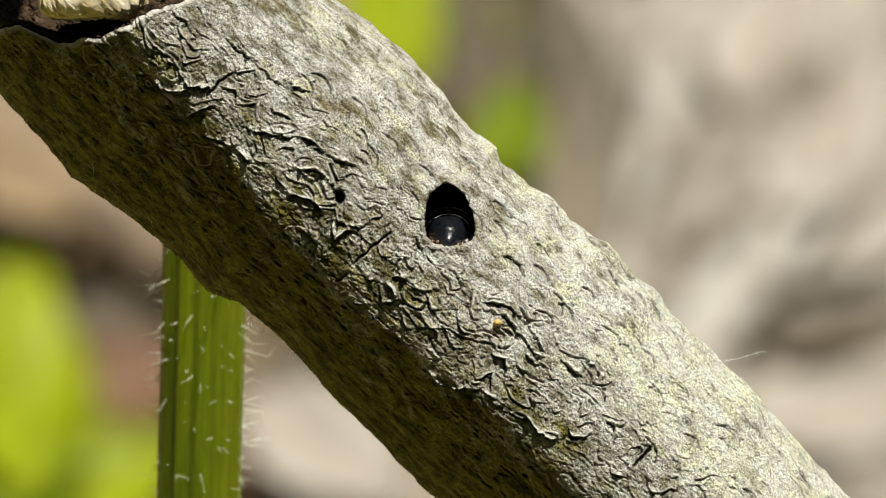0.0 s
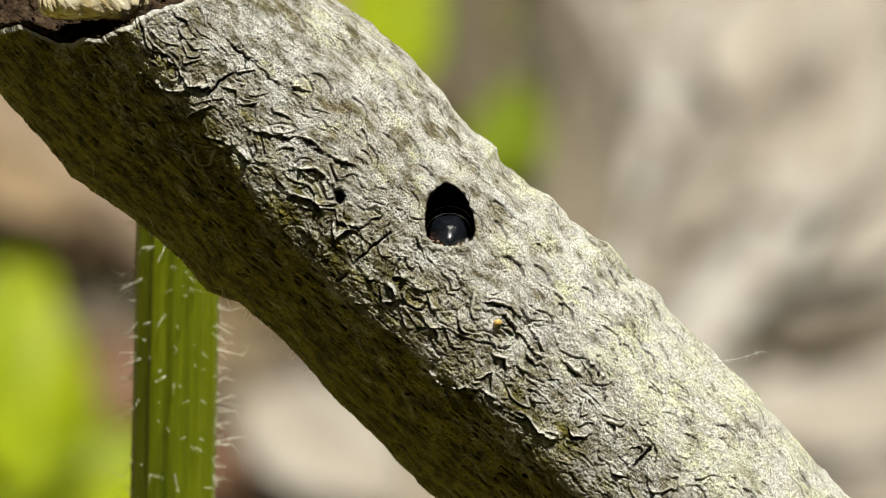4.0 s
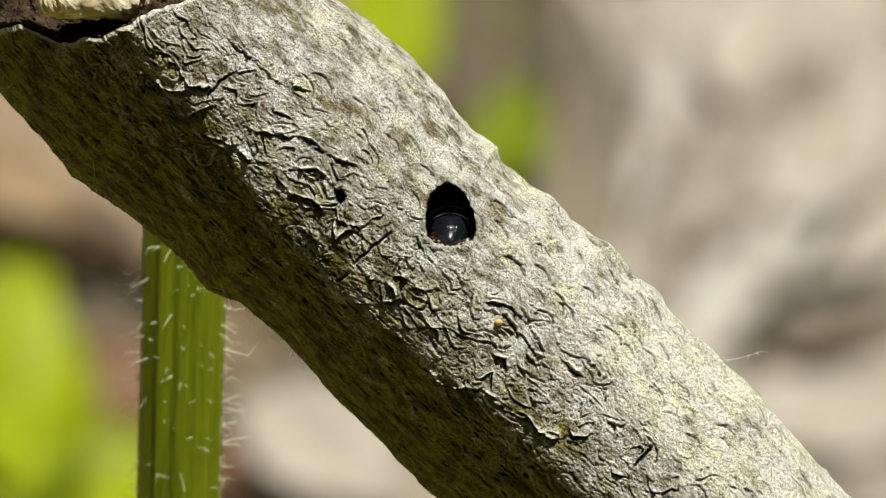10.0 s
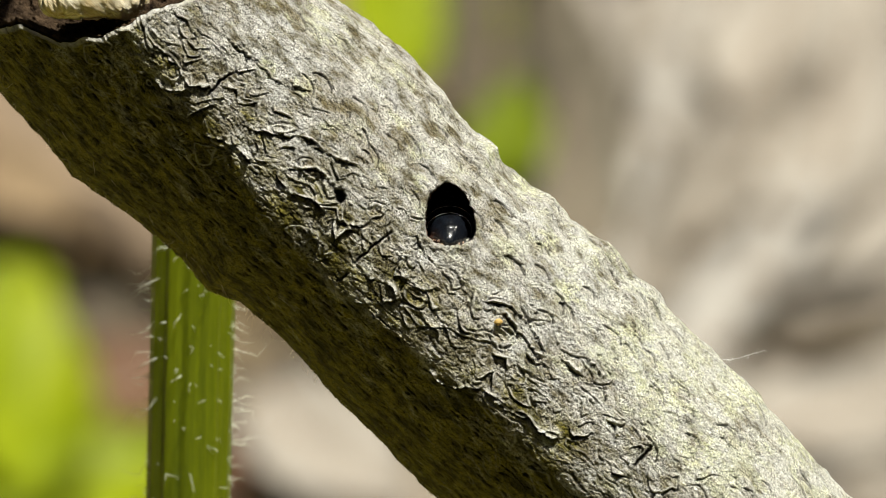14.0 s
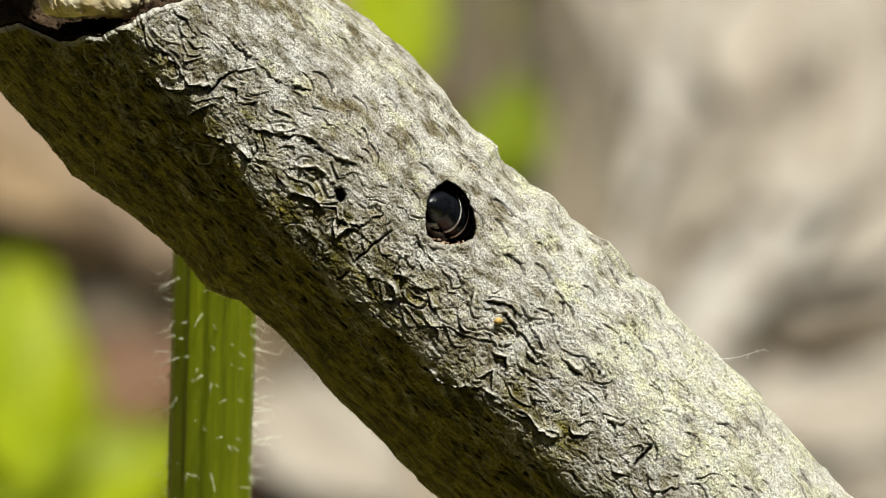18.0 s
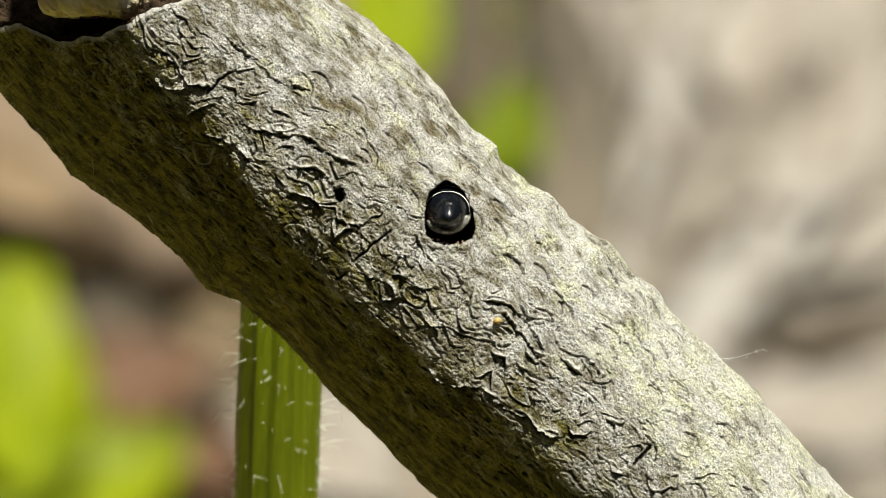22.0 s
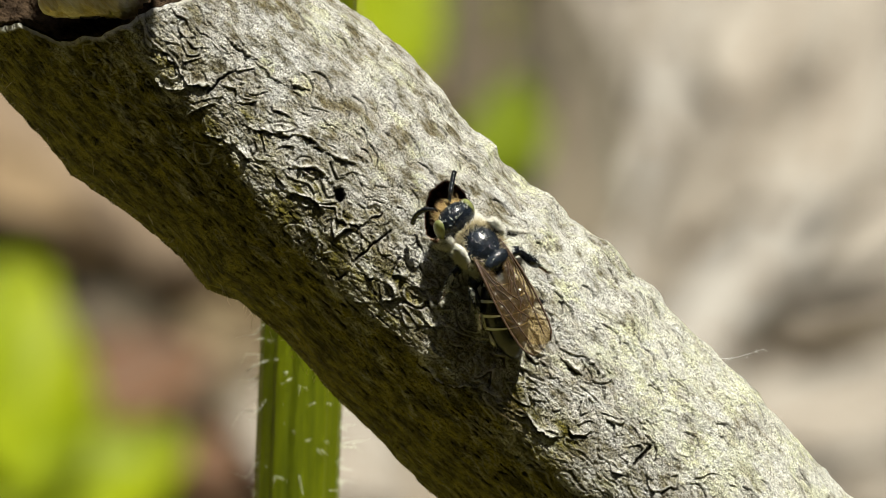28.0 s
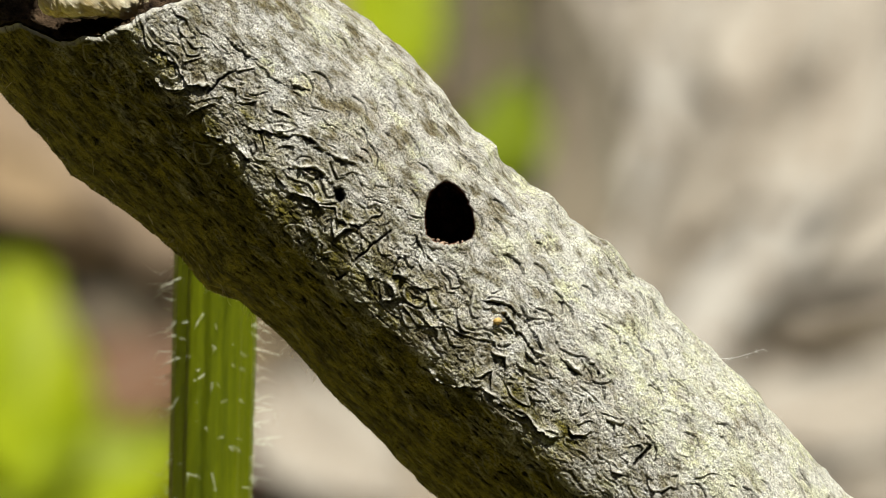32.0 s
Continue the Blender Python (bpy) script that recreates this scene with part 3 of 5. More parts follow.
def silk_thread():
    path = [mm(16.0 + 0.20 * i, 7.15 + 0.21 * i + 0.05 * math.sin(i * 1.3) + 0.012 * i * i, 0.6) for i in range(8)]
    ob = tagged(new("silk_thread", tube("silk_thread", path, [0.008 * MM] * 8, SILK, 5)), "fine pale silk thread caught on the bark", "thread")
    ob.matrix_basis = BRANCH
    tops = []
    rng = random.Random(11)
    for k in range(24):
        tops.append((path[rng.randrange(2, 8)], mm(rng.gauss(0, 0.12), rng.gauss(0, 0.12), rng.gauss(0, 0.1)), mm(0.02, 0.02, 0)))
    part("fibre_tuft", hairs("fibre_tuft", tops, SILK, 0.008 * MM), ob)


branch()
amber_grain()
wood_crumbs()
silk_thread()

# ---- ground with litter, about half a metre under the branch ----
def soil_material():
    """Damp brown soil, its olive patches coloured to throw yellow-green light on the branch."""
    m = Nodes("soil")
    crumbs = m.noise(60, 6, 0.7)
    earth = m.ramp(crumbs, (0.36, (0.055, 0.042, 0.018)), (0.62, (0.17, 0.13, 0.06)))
    olive_bounce = m.ramp(m.noise(260, 4, 0.7), (0.36, (0.09, 0.10, 0.003)), (0.62, (0.28, 0.265, 0.010)))
    return m.done(m.mix(m.ramp(m.noise(3.0, 6, 0.65), (0.38, 0.0), (0.52, 1.0)), earth, olive_bounce), 0.95, crumbs, 0.004)


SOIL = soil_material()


def litter_material(name, *stops):
    m = Nodes(name)
    r = m.tree.nodes.new("ShaderNodeNewGeometry").outputs["Random Per Island"]
    veins = m.noise(140, 5, 0.6)
    col = m.ramp(r, *stops)
    col = m.mix(m.ramp(veins, (0.35, 0.25), (0.6, 0.0)), col, (0.25, 0.19, 0.13))
    return m.done(col, 0.75, veins, 0.0006)


LITTER = litter_material("dry_litter", (0.0, (0.12, 0.085, 0.038)), (0.35, (0.16, 0.115, 0.056)), (0.7, (0.20, 0.15, 0.08)), (1.0, (0.25, 0.19, 0.11)))
PALE_LITTER = litter_material("pale_litter", (0.0, (0.20, 0.175, 0.145)), (0.35, (0.24, 0.212, 0.182)), (0.7, (0.27, 0.242, 0.21)), (1.0, (0.31, 0.28, 0.245)))
# bright straw for the unseen leaves, chosen for the light they throw up
STRAW_LITTER = litter_material("straw_litter", (0.0, (0.20, 0.16, 0.06)), (0.5, (0.30, 0.25, 0.10)), (1.0, (0.38, 0.33, 0.15)))
STALK = plain_material("dead_stalk", (0.31, 0.285, 0.25), (0.40, 0.375, 0.34), 90, 0.8, 0.0004)
STALK_BROWN = plain_material("brown_stalk", (0.17, 0.122, 0.080), (0.27, 0.20, 0.135), 90, 0.8, 0.0004)
RUST = plain_material("rust_leaf", (0.085, 0.036, 0.014), (0.155, 0.072, 0.030), 120, 0.7, 0.0004)
PALE = plain_material("pale_leaf", (0.275, 0.245, 0.205), (0.355, 0.32, 0.275), 110, 0.75, 0.0004)
WHITE = plain_material("whitish_leaf", (0.35, 0.33, 0.30), (0.43, 0.41, 0.38), 110, 0.75, 0.0004)
GREY = plain_material("grey_leaf", (0.16, 0.14, 0.112), (0.25, 0.22, 0.18), 110, 0.75, 0.0004)
TAN = plain_material("tan_leaf", (0.19, 0.13, 0.065), (0.27, 0.19, 0.105), 110, 0.75, 0.0004)
DUN = plain_material("dun_leaf", (0.10, 0.085, 0.058), (0.155, 0.132, 0.094), 110, 0.75, 0.0004)
# dark leaf shapes that stand in for shaded gaps between the litter
DARK = plain_material("dark_gap", (0.035, 0.027, 0.014), (0.075, 0.058, 0.032), 110, 0.75, 0.0004)


def leaf_material(name, dark, light):
    m = Nodes(name)
    mat = m.done(m.ramp(m.noise(120, 5), (0.35, dark), (0.65, light)), 0.5, m.noise(400, 4), 0.0003, Specular_IOR_Level=0.25)
    n = m.tree.nodes.new("ShaderNodeBsdfTranslucent")
    n.inputs[0].default_value = (light[0] * 1.2, light[1] * 1.3, light[2] * 1.5, 1)
    x = m.tree.nodes.new("ShaderNodeMixShader")
    x.inputs[0].default_value = 0.4
    m.tree.links.new(m.bsdf.outputs[0], x.inputs[1])
    m.tree.links.new(n.outputs[0], x.inputs[2])
    m.tree.links.new(x.outputs[0], m.tree.nodes["Material Output"].inputs[0])
    return mat


LEAF = leaf_material("green_leaf", (0.215, 0.275, 0.005), (0.355, 0.41, 0.010))
LEAF_DEEP = leaf_material("deep_green_leaf", (0.135, 0.18, 0.003), (0.21, 0.27, 0.004))
# greens of the added ring that stands out of view
SHADE_RING = plain_material("shade_ring_green", (0.022, 0.024, 0.001), (0.10, 0.095, 0.006), 9, 0.9, 0.02)

SHADE_RING_LEAF = litter_material("shade_ring_leaf", (0.0, (0.045, 0.050, 0.002)), (0.5, (0.11, 0.115, 0.005)), (1.0, (0.18, 0.175, 0.010)))


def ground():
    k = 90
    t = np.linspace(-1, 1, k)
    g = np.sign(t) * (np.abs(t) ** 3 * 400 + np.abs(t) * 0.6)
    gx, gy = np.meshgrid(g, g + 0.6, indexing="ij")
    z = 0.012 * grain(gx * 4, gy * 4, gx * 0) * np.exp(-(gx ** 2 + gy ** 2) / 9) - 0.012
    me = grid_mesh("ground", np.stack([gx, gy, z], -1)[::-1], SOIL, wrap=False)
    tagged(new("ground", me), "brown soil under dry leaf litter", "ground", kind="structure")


def leaf_mesh(name, length, width, curl, material, seed, thick=0.0004):
    """A pointed leaf with a folded midrib, ragged margin and some thickness, lying along x."""
    rng = random.Random(seed)
    verts, faces = [], []
    n, w = 18, 4
    for side in (1, -1):
        for i in range(n + 1):
            t = i / n
            half = width / 2 * math.sin(math.pi * t ** 0.8) ** 0.75 * (1 + 0.10 * math.sin(i * 2.3 + seed)) + 0.0002
            for j in range(-w, w + 1):
                s = j / w
                z = curl * (t - 0.5) ** 2 * length + abs(s) * half * 0.35 + 0.02 * length * math.sin(t * 9 + s * 3 + seed)
                verts.append(((t - 0.5) * length, s * half, z + side * thick / 2))
    row, cnt = 2 * w + 1, (n + 1) * (2 * w + 1)
    for i in range(n):
        for j in range(2 * w):
            a = i * row + j
            faces.append((a, a + row, a + row + 1, a + 1))
            faces.append((cnt + a, cnt + a + 1, cnt + a + row + 1, cnt + a + row))
    rim = [i * row for i in range(n + 1)] + [n * row + j for j in range(1, row)] + [i * row + row - 1 for i in range(n - 1, -1, -1)] + [j for j in range(row - 2, 0, -1)]
    for p in range(len(rim)):
        a, b = rim[p], rim[(p + 1) % len(rim)]
        faces.append((a, b, cnt + b, cnt + a))
    return mesh_from(name, verts, faces, material)


def litter(x0, x1, count, material, label, seed):
    rng = random.Random(seed)
    verts, faces = [], []
    for k in range(count):
        c = Vector((rng.uniform(x0, x1), rng.uniform(0.515, 0.684), 0.001 + 0.003 * rng.random()))
        turn = Euler((rng.gauss(0, 0.14), rng.gauss(0, 0.14), rng.uniform(0, 6.3))).to_matrix()
        l, w = rng.uniform(0.010, 0.028), rng.uniform(0.005, 0.014)
        b = len(verts)
        outline = [(-0.5, 0), (-0.2, 0.42), (0.15, 0.5), (0.5, 0), (0.15, -0.5), (-0.2, -0.42)]
        for z in (0, 0.0005):
            verts += [c + turn @ Vector((x * l, y * w, z + 0.3 * w * abs(y))) for x, y in outline]
        faces += [(b + 5, b + 4, b + 3, b + 2, b + 1, b), tuple(b + 6 + i for i in range(6))]
        faces += [(b + i, b + (i + 1) % 6, b + 6 + (i + 1) % 6, b + 6 + i) for i in range(6)]
    ob = new("leaf_litter", mesh_from("leaf_litter", verts, faces, material, smooth=False))
    tagged(ob, label, "litter", kind="stuff")


def scattered_litter():
    """Dry leaves added out of view, thinner outwards, to throw light on the branch."""
    rng = random.Random(33)
    verts, faces = [], []
    for k in range(9000):
        a, d = rng.uniform(0, 2 * math.pi), 2.3 * rng.random() ** 0.75
        x, y = d * math.cos(a), 0.6 + d * math.sin(a)
        if abs(x) < 0.085 and 0.515 < y < 0.684:
            continue
        l, w = rng.uniform(0.025, 0.07), rng.uniform(0.014, 0.034)
        turn = Euler((rng.gauss(0, 0.16), rng.gauss(0, 0.16), rng.uniform(0, 6.3))).to_matrix()
        b = len(verts)
        for z in (0, 0.0006):
            verts += [Vector((x, y, 0.006)) + turn @ Vector((p * l, q * w, z + 0.3 * w * abs(q))) for p, q in ((-0.5, 0), (-0.2, 0.42), (0.15, 0.5), (0.5, 0), (0.15, -0.5), (-0.2, -0.42))]
        faces += [(b + 5, b + 4, b + 3, b + 2, b + 1, b), tuple(b + 6 + i for i in range(6))]
        faces += [(b + i, b + (i + 1) % 6, b + 6 + (i + 1) % 6, b + 6 + i) for i in range(6)]
    tagged(new("bounce_leaves", mesh_from("bounce_leaves", verts, faces, STRAW_LITTER, smooth=False)), "straw-coloured leaves added out of view to throw light on the branch", "litter", kind="stuff")


def lying_leaf(name, x, y, z, length, width, turn, material, label, seed, category="leaf"):
    holder = tagged(new(name), label, category)
    holder.matrix_basis = pose(x, y, z, 0, 0, turn)
    part("blade", leaf_mesh("blade", length, width, 0.25, material, seed), holder)
    rib = [((i / 8 - 0.5) * length, 0, 0.25 * (i / 8 - 0.5) ** 2 * length + 0.02 * length * math.sin(i / 8 * 9 + seed) + 0.0003) for i in range(9)]
    rib.insert(0, (-0.62 * length, 0.004 * length, rib[0][2] - 0.002))
    part("midrib", tube("midrib", rib, [0.0004] * 6 + [0.0003, 0.00025, 0.0002, 0.00015], STALK_BROWN, 6), holder)
    return holder


def lying_stalk(x0, y0, x1, y1, z, radius, material, label, name="dead_stalk"):
    a, b = Vector((x0, y0, z)), Vector((x1, y1, z + 0.004))
    n = 14
    path = [a.lerp(b, i / (n - 1)) + Vector((0.001 * math.sin(i * 0.9 + x0 * 50), 0.001 * math.cos(i * 0.7), 0)) for i in range(n)]
    holder = tagged(new(name), label, "stalk")
    part("cane", tube("cane", path, [radius * (1 + 0.08 * math.sin(i * 1.7)) for i in range(n)], material, 14), holder)
    for i in (3, 7, 11):
        way = (b - a).normalized() * radius * 0.35
        part("node", tube("node", [path[i] - way, path[i] - way * 0.4, path[i] + way * 0.4, path[i] + way], [radius * f for f in (1.0, 1.16, 1.16, 1.0)], STALK_BROWN, 14), holder)


def green_plant(x, y, seed, blades, leaf=None):
    """A low weed: a short stalk with broad leaves, each (dx, dy, height, length, width, turn, tilt)."""
    holder = tagged(new("low_weed"), "low bright green weed with broad leaves among dry litter", "plant", "weeds in the litter")
    holder.location = (x, y, 0)
    top = max(b[2] for b in blades)
    part("stalk", tube("stalk", [(0, 0, -0.01), (0.001, 0, top * 0.5), (0, 0.001, top)], [0.001, 0.0009, 0.0005], STEM, 8), holder)
    for i, (dx, dy, h, l, w, turn, tilt) in enumerate(blades):
        part("leaf", leaf_mesh("leaf", l, w, 0.3, leaf or LEAF, seed + i), holder, at=pose(dx, dy, h, tilt, 0, turn))
        part("petiole", tube("petiole", [(0, 0, h * 0.7), (dx * 0.5, dy * 0.5, h * 0.95), (dx, dy, h)], [0.0004, 0.00035, 0.0003], STEM, 6), holder)


def thicket():
    """Unseen ring of dense green growth, added to block sky and throw green light."""
    n, k = 40, 240
    v = np.linspace(0, 1, n)[:, None]
    t = np.linspace(0, 2 * math.pi, k, endpoint=False)[None, :]
    x, y, z = np.cos(t) * 2.4, np.sin(t) * 2.4, 4.0 * v
    lump = 0.35 * grain(x * 1.5, y * 1.5, z * 1.5) + 0.16 * grain(x * 5, y * 5, z * 5) + 0.07 * grain(x * 14, y * 14, z * 14)
    r = 2.4 + lump + 0.5 * v ** 3
    pts = np.stack([np.cos(t) * r, 0.4 + np.sin(t) * r, z * (1 + 0.25 * grain(x * 2, y * 2, z * 0)) - 0.05 + 0 * t], -1)
    tagged(new("thicket", grid_mesh("thicket", pts[:, ::-1], SHADE_RING)), "unseen olive-green ring added to block sky light", "thicket", kind="structure")
    # leaves all over it
    rng = random.Random(44)
    verts, faces = [], []
    for q in range(24000):
        i, j = rng.randrange(n - 1), rng.randrange(k)
        c = Vector(pts[i, j]).lerp(Vector(pts[i + 1, (j + 1) % k]), rng.random())
        c += Vector((c.x, c.y - 0.4, 0)).normalized() * rng.uniform(-0.16, 0.12) + Vector((0, 0, rng.uniform(-0.03, 0.10)))
        turn = Euler((rng.gauss(0, 0.7), rng.gauss(0, 0.7), rng.uniform(0, 6.3))).to_matrix()
        l, w = rng.uniform(0.07, 0.16), rng.uniform(0.03, 0.07)
        b = len(verts)
        verts += [c + turn @ Vector(p) for p in ((-l / 2, 0, 0), (0, w / 2, 0.2 * w), (l / 2, 0, -0.1 * l), (0, -w / 2, 0.2 * w), (0, 0, 0))]
        faces += [(b, b + 4, b + 1), (b + 1, b + 4, b + 2), (b + 2, b + 4, b + 3), (b + 3, b + 4, b)]
    tagged(new("shade_ring_leaves", mesh_from("shade_ring_leaves", verts, faces, SHADE_RING_LEAF, smooth=False)), "olive-green leaves of the unseen ring added to block sky light", "leaves", kind="stuff")


def far_places():
    thicket()
    ground()
    scattered_litter()
    litter(-0.090, 0.003, 1700, LITTER, "brown leaf litter covering the ground", 21)
    litter(0.0, 0.090, 2200, PALE_LITTER, "pale bleached leaf litter covering the ground", 22)
    green_plant(-0.0416, 0.5441, 1, [(0.0026, 0.0022, 0.0238, 0.0323, 0.0109, 89, 8), (0.0021, -0.0017, 0.0219, 0.0314, 0.0157, 80, -5), (0.0087, -0.0077, 0.0200, 0.0219, 0.0157, 30, 0), (-0.0010, 0.0164, 0.0190, 0.0204, 0.0108, 70, 0), (0.0141, -0.0081, 0.0124, 0.0124, 0.0076, -10, 0)])
    green_plant(-0.0064, 0.6111, 11, [(0.0011, -0.0148, 0.0314, 0.0354, 0.0095, 96, 5)])
    green_plant(0.0056, 0.5936, 21, [(-0.0001, -0.0204, 0.0323, 0.0164, 0.0065, 77, 0), (0.0018, -0.0191, 0.0285, 0.0133, 0.0038, 70, 0)], LEAF_DEEP)
    lying_stalk(-0.0490, 0.6086, -0.0247, 0.5736, 0.0114, 0.0041, STALK_BROWN, "thick tan dead stalk lying in the litter")
    lying_leaf("dry_leaf", -0.0394, 0.5953, 0.0143, 0.0179, 0.0118, -53, TAN, "tan dead leaf lying in the litter", 41)
    lying_leaf("dry_leaf", -0.0384, 0.5898, 0.0095, 0.0171, 0.0114, -50, TAN, "tan dead leaf lying in the litter", 69)
    lying_leaf("dry_leaf", -0.0342, 0.5852, 0.0105, 0.0114, 0.0057, -53, DUN, "dull brown dead leaf lying in the litter", 42)
    lying_leaf("dry_leaf", -0.0306, 0.5677, 0.0133, 0.0114, 0.0076, -30, DARK, "dark brown leaf shape standing for a shaded gap in the litter", 43)
    lying_leaf("dry_leaf", -0.0395, 0.5842, 0.0160, 0.0130, 0.0085, -48, TAN, "tan dead leaf lying in the litter", 72)
    lying_leaf("dry_leaf", -0.0352, 0.5819, 0.0130, 0.0100, 0.0060, -40, TAN, "tan dead leaf lying in the litter", 73)
    lying_leaf("rust_leaf", -0.0287, 0.5564, 0.0157, 0.0162, 0.0114, 35, RUST, "rust-brown dead leaf lying in the litter", 44)
    lying_leaf("rust_leaf", -0.0215, 0.5523, 0.0095, 0.0102, 0.0078, -42, RUST, "rust-brown dead leaf lying in the litter", 45)
    lying_leaf("dry_leaf", -0.0223, 0.5622, 0.0105, 0.0094, 0.0057, 70, DARK, "dark brown leaf shape standing for a shaded gap in the litter", 52)
    lying_leaf("dry_leaf", -0.0135, 0.5687, 0.0067, 0.0108, 0.0071, -42, DARK, "dark brown leaf shape standing for a shaded gap in the litter", 46)
    lying_leaf("dry_leaf", -0.0103, 0.5521, 0.0105, 0.0227, 0.0141, -53, PALE, "pale dry dead leaf lying in the litter", 47)
    lying_leaf("dry_leaf", -0.0403, 0.6188, 0.0095, 0.0102, 0.0094, 42, PALE, "pale dry dead leaf lying in the litter", 48)
    lying_leaf("dry_leaf", 0.0047, 0.5970, 0.0261, 0.0390, 0.0132, 93, DARK, "dark brown leaf shape standing for a shaded gap in the litter", 49)
    lying_leaf("dry_leaf", 0.0112, 0.5869, 0.0238, 0.0507, 0.0116, 95, DUN, "dull dun dead leaf lying in the litter", 50)
    lying_leaf("dry_leaf", 0.0194, 0.6090, 0.0059, 0.0438, 0.0112, 84, GREY, "bleached grey dead leaf lying in the litter", 51)
    lying_leaf("dry_leaf", 0.0251, 0.6150, 0.0057, 0.0400, 0.0120, 80, PALE, "pale dry dead leaf lying in the litter", 53)
    lying_leaf("dry_leaf", 0.0292, 0.5988, 0.0076, 0.0324, 0.0072, 67, GREY, "bleached grey dead leaf lying in the litter", 54)
    lying_leaf("dry_leaf", 0.0380, 0.6088, 0.0062, 0.0433, 0.0137, 80, PALE, "pale dry dead leaf lying in the litter", 55)
    lying_leaf("dry_leaf", 0.0167, 0.5877, 0.0055, 0.0222, 0.0117, 62, GREY, "bleached grey dead leaf lying in the litter", 56)
    lying_leaf("dry_leaf", 0.0249, 0.5854, 0.0059, 0.0283, 0.0102, 70, GREY, "bleached grey dead leaf lying in the litter", 57)
    lying_leaf("dry_leaf", 0.0291, 0.5771, 0.0114, 0.0324, 0.0067, 60, WHITE, "whitish bleached dead leaf lying in the litter", 58)
    lying_leaf("dry_leaf", 0.0377, 0.5908, 0.0057, 0.0229, 0.0157, 42, PALE, "pale dry dead leaf lying in the litter", 59)
    lying_leaf("dry_leaf", 0.0388, 0.5726, 0.0086, 0.0200, 0.0057, 24, DARK, "dark brown leaf shape standing for a shaded gap in the litter", 60)
    lying_leaf("dry_leaf", 0.0388, 0.5639, 0.0062, 0.0224, 0.0156, 30, PALE, "pale dry dead leaf lying in the litter", 61)
    lying_leaf("dry_leaf", 0.0317, 0.5611, 0.0055, 0.0167, 0.0135, 15, PALE, "pale dry dead leaf lying in the litter", 62)
    lying_leaf("dry_leaf", 0.0438, 0.5516, 0.0064, 0.0145, 0.0101, 15, GREY, "bleached grey dead leaf lying in the litter", 63)
    lying_leaf("dry_leaf", 0.0220, 0.5869, 0.0076, 0.0275, 0.0113, 66, GREY, "bleached grey dead leaf lying in the litter", 64)
    lying_leaf("dry_leaf", 0.0162, 0.5805, 0.0071, 0.0186, 0.0107, 57, GREY, "bleached grey dead leaf lying in the litter", 65)
    lying_leaf("dry_leaf", 0.0323, 0.6196, 0.0067, 0.0251, 0.0127, 70, PALE, "pale dry dead leaf lying in the litter", 66)
    lying_stalk(0.0234, 0.5606, 0.0339, 0.5874, 0.0105, 0.0020, STALK, "pale bleached dead stalk lying in the litter")
    lying_stalk(0.0140, 0.5730, 0.0238, 0.6154, 0.0105, 0.0019, STALK, "pale bleached dead stalk lying in the litter")

far_places()

# ---- the green stem behind the branch, rooted in the ground ----
STEM_DIR = (B.to_3x3() @ Vector((0.030, 1.0, 0.15))).normalized()
STEM_MID = B @ mm(-11.13, -5.61, -22.0)
STEM_BASE = STEM_MID - STEM_DIR * (STEM_MID.z / STEM_DIR.z)


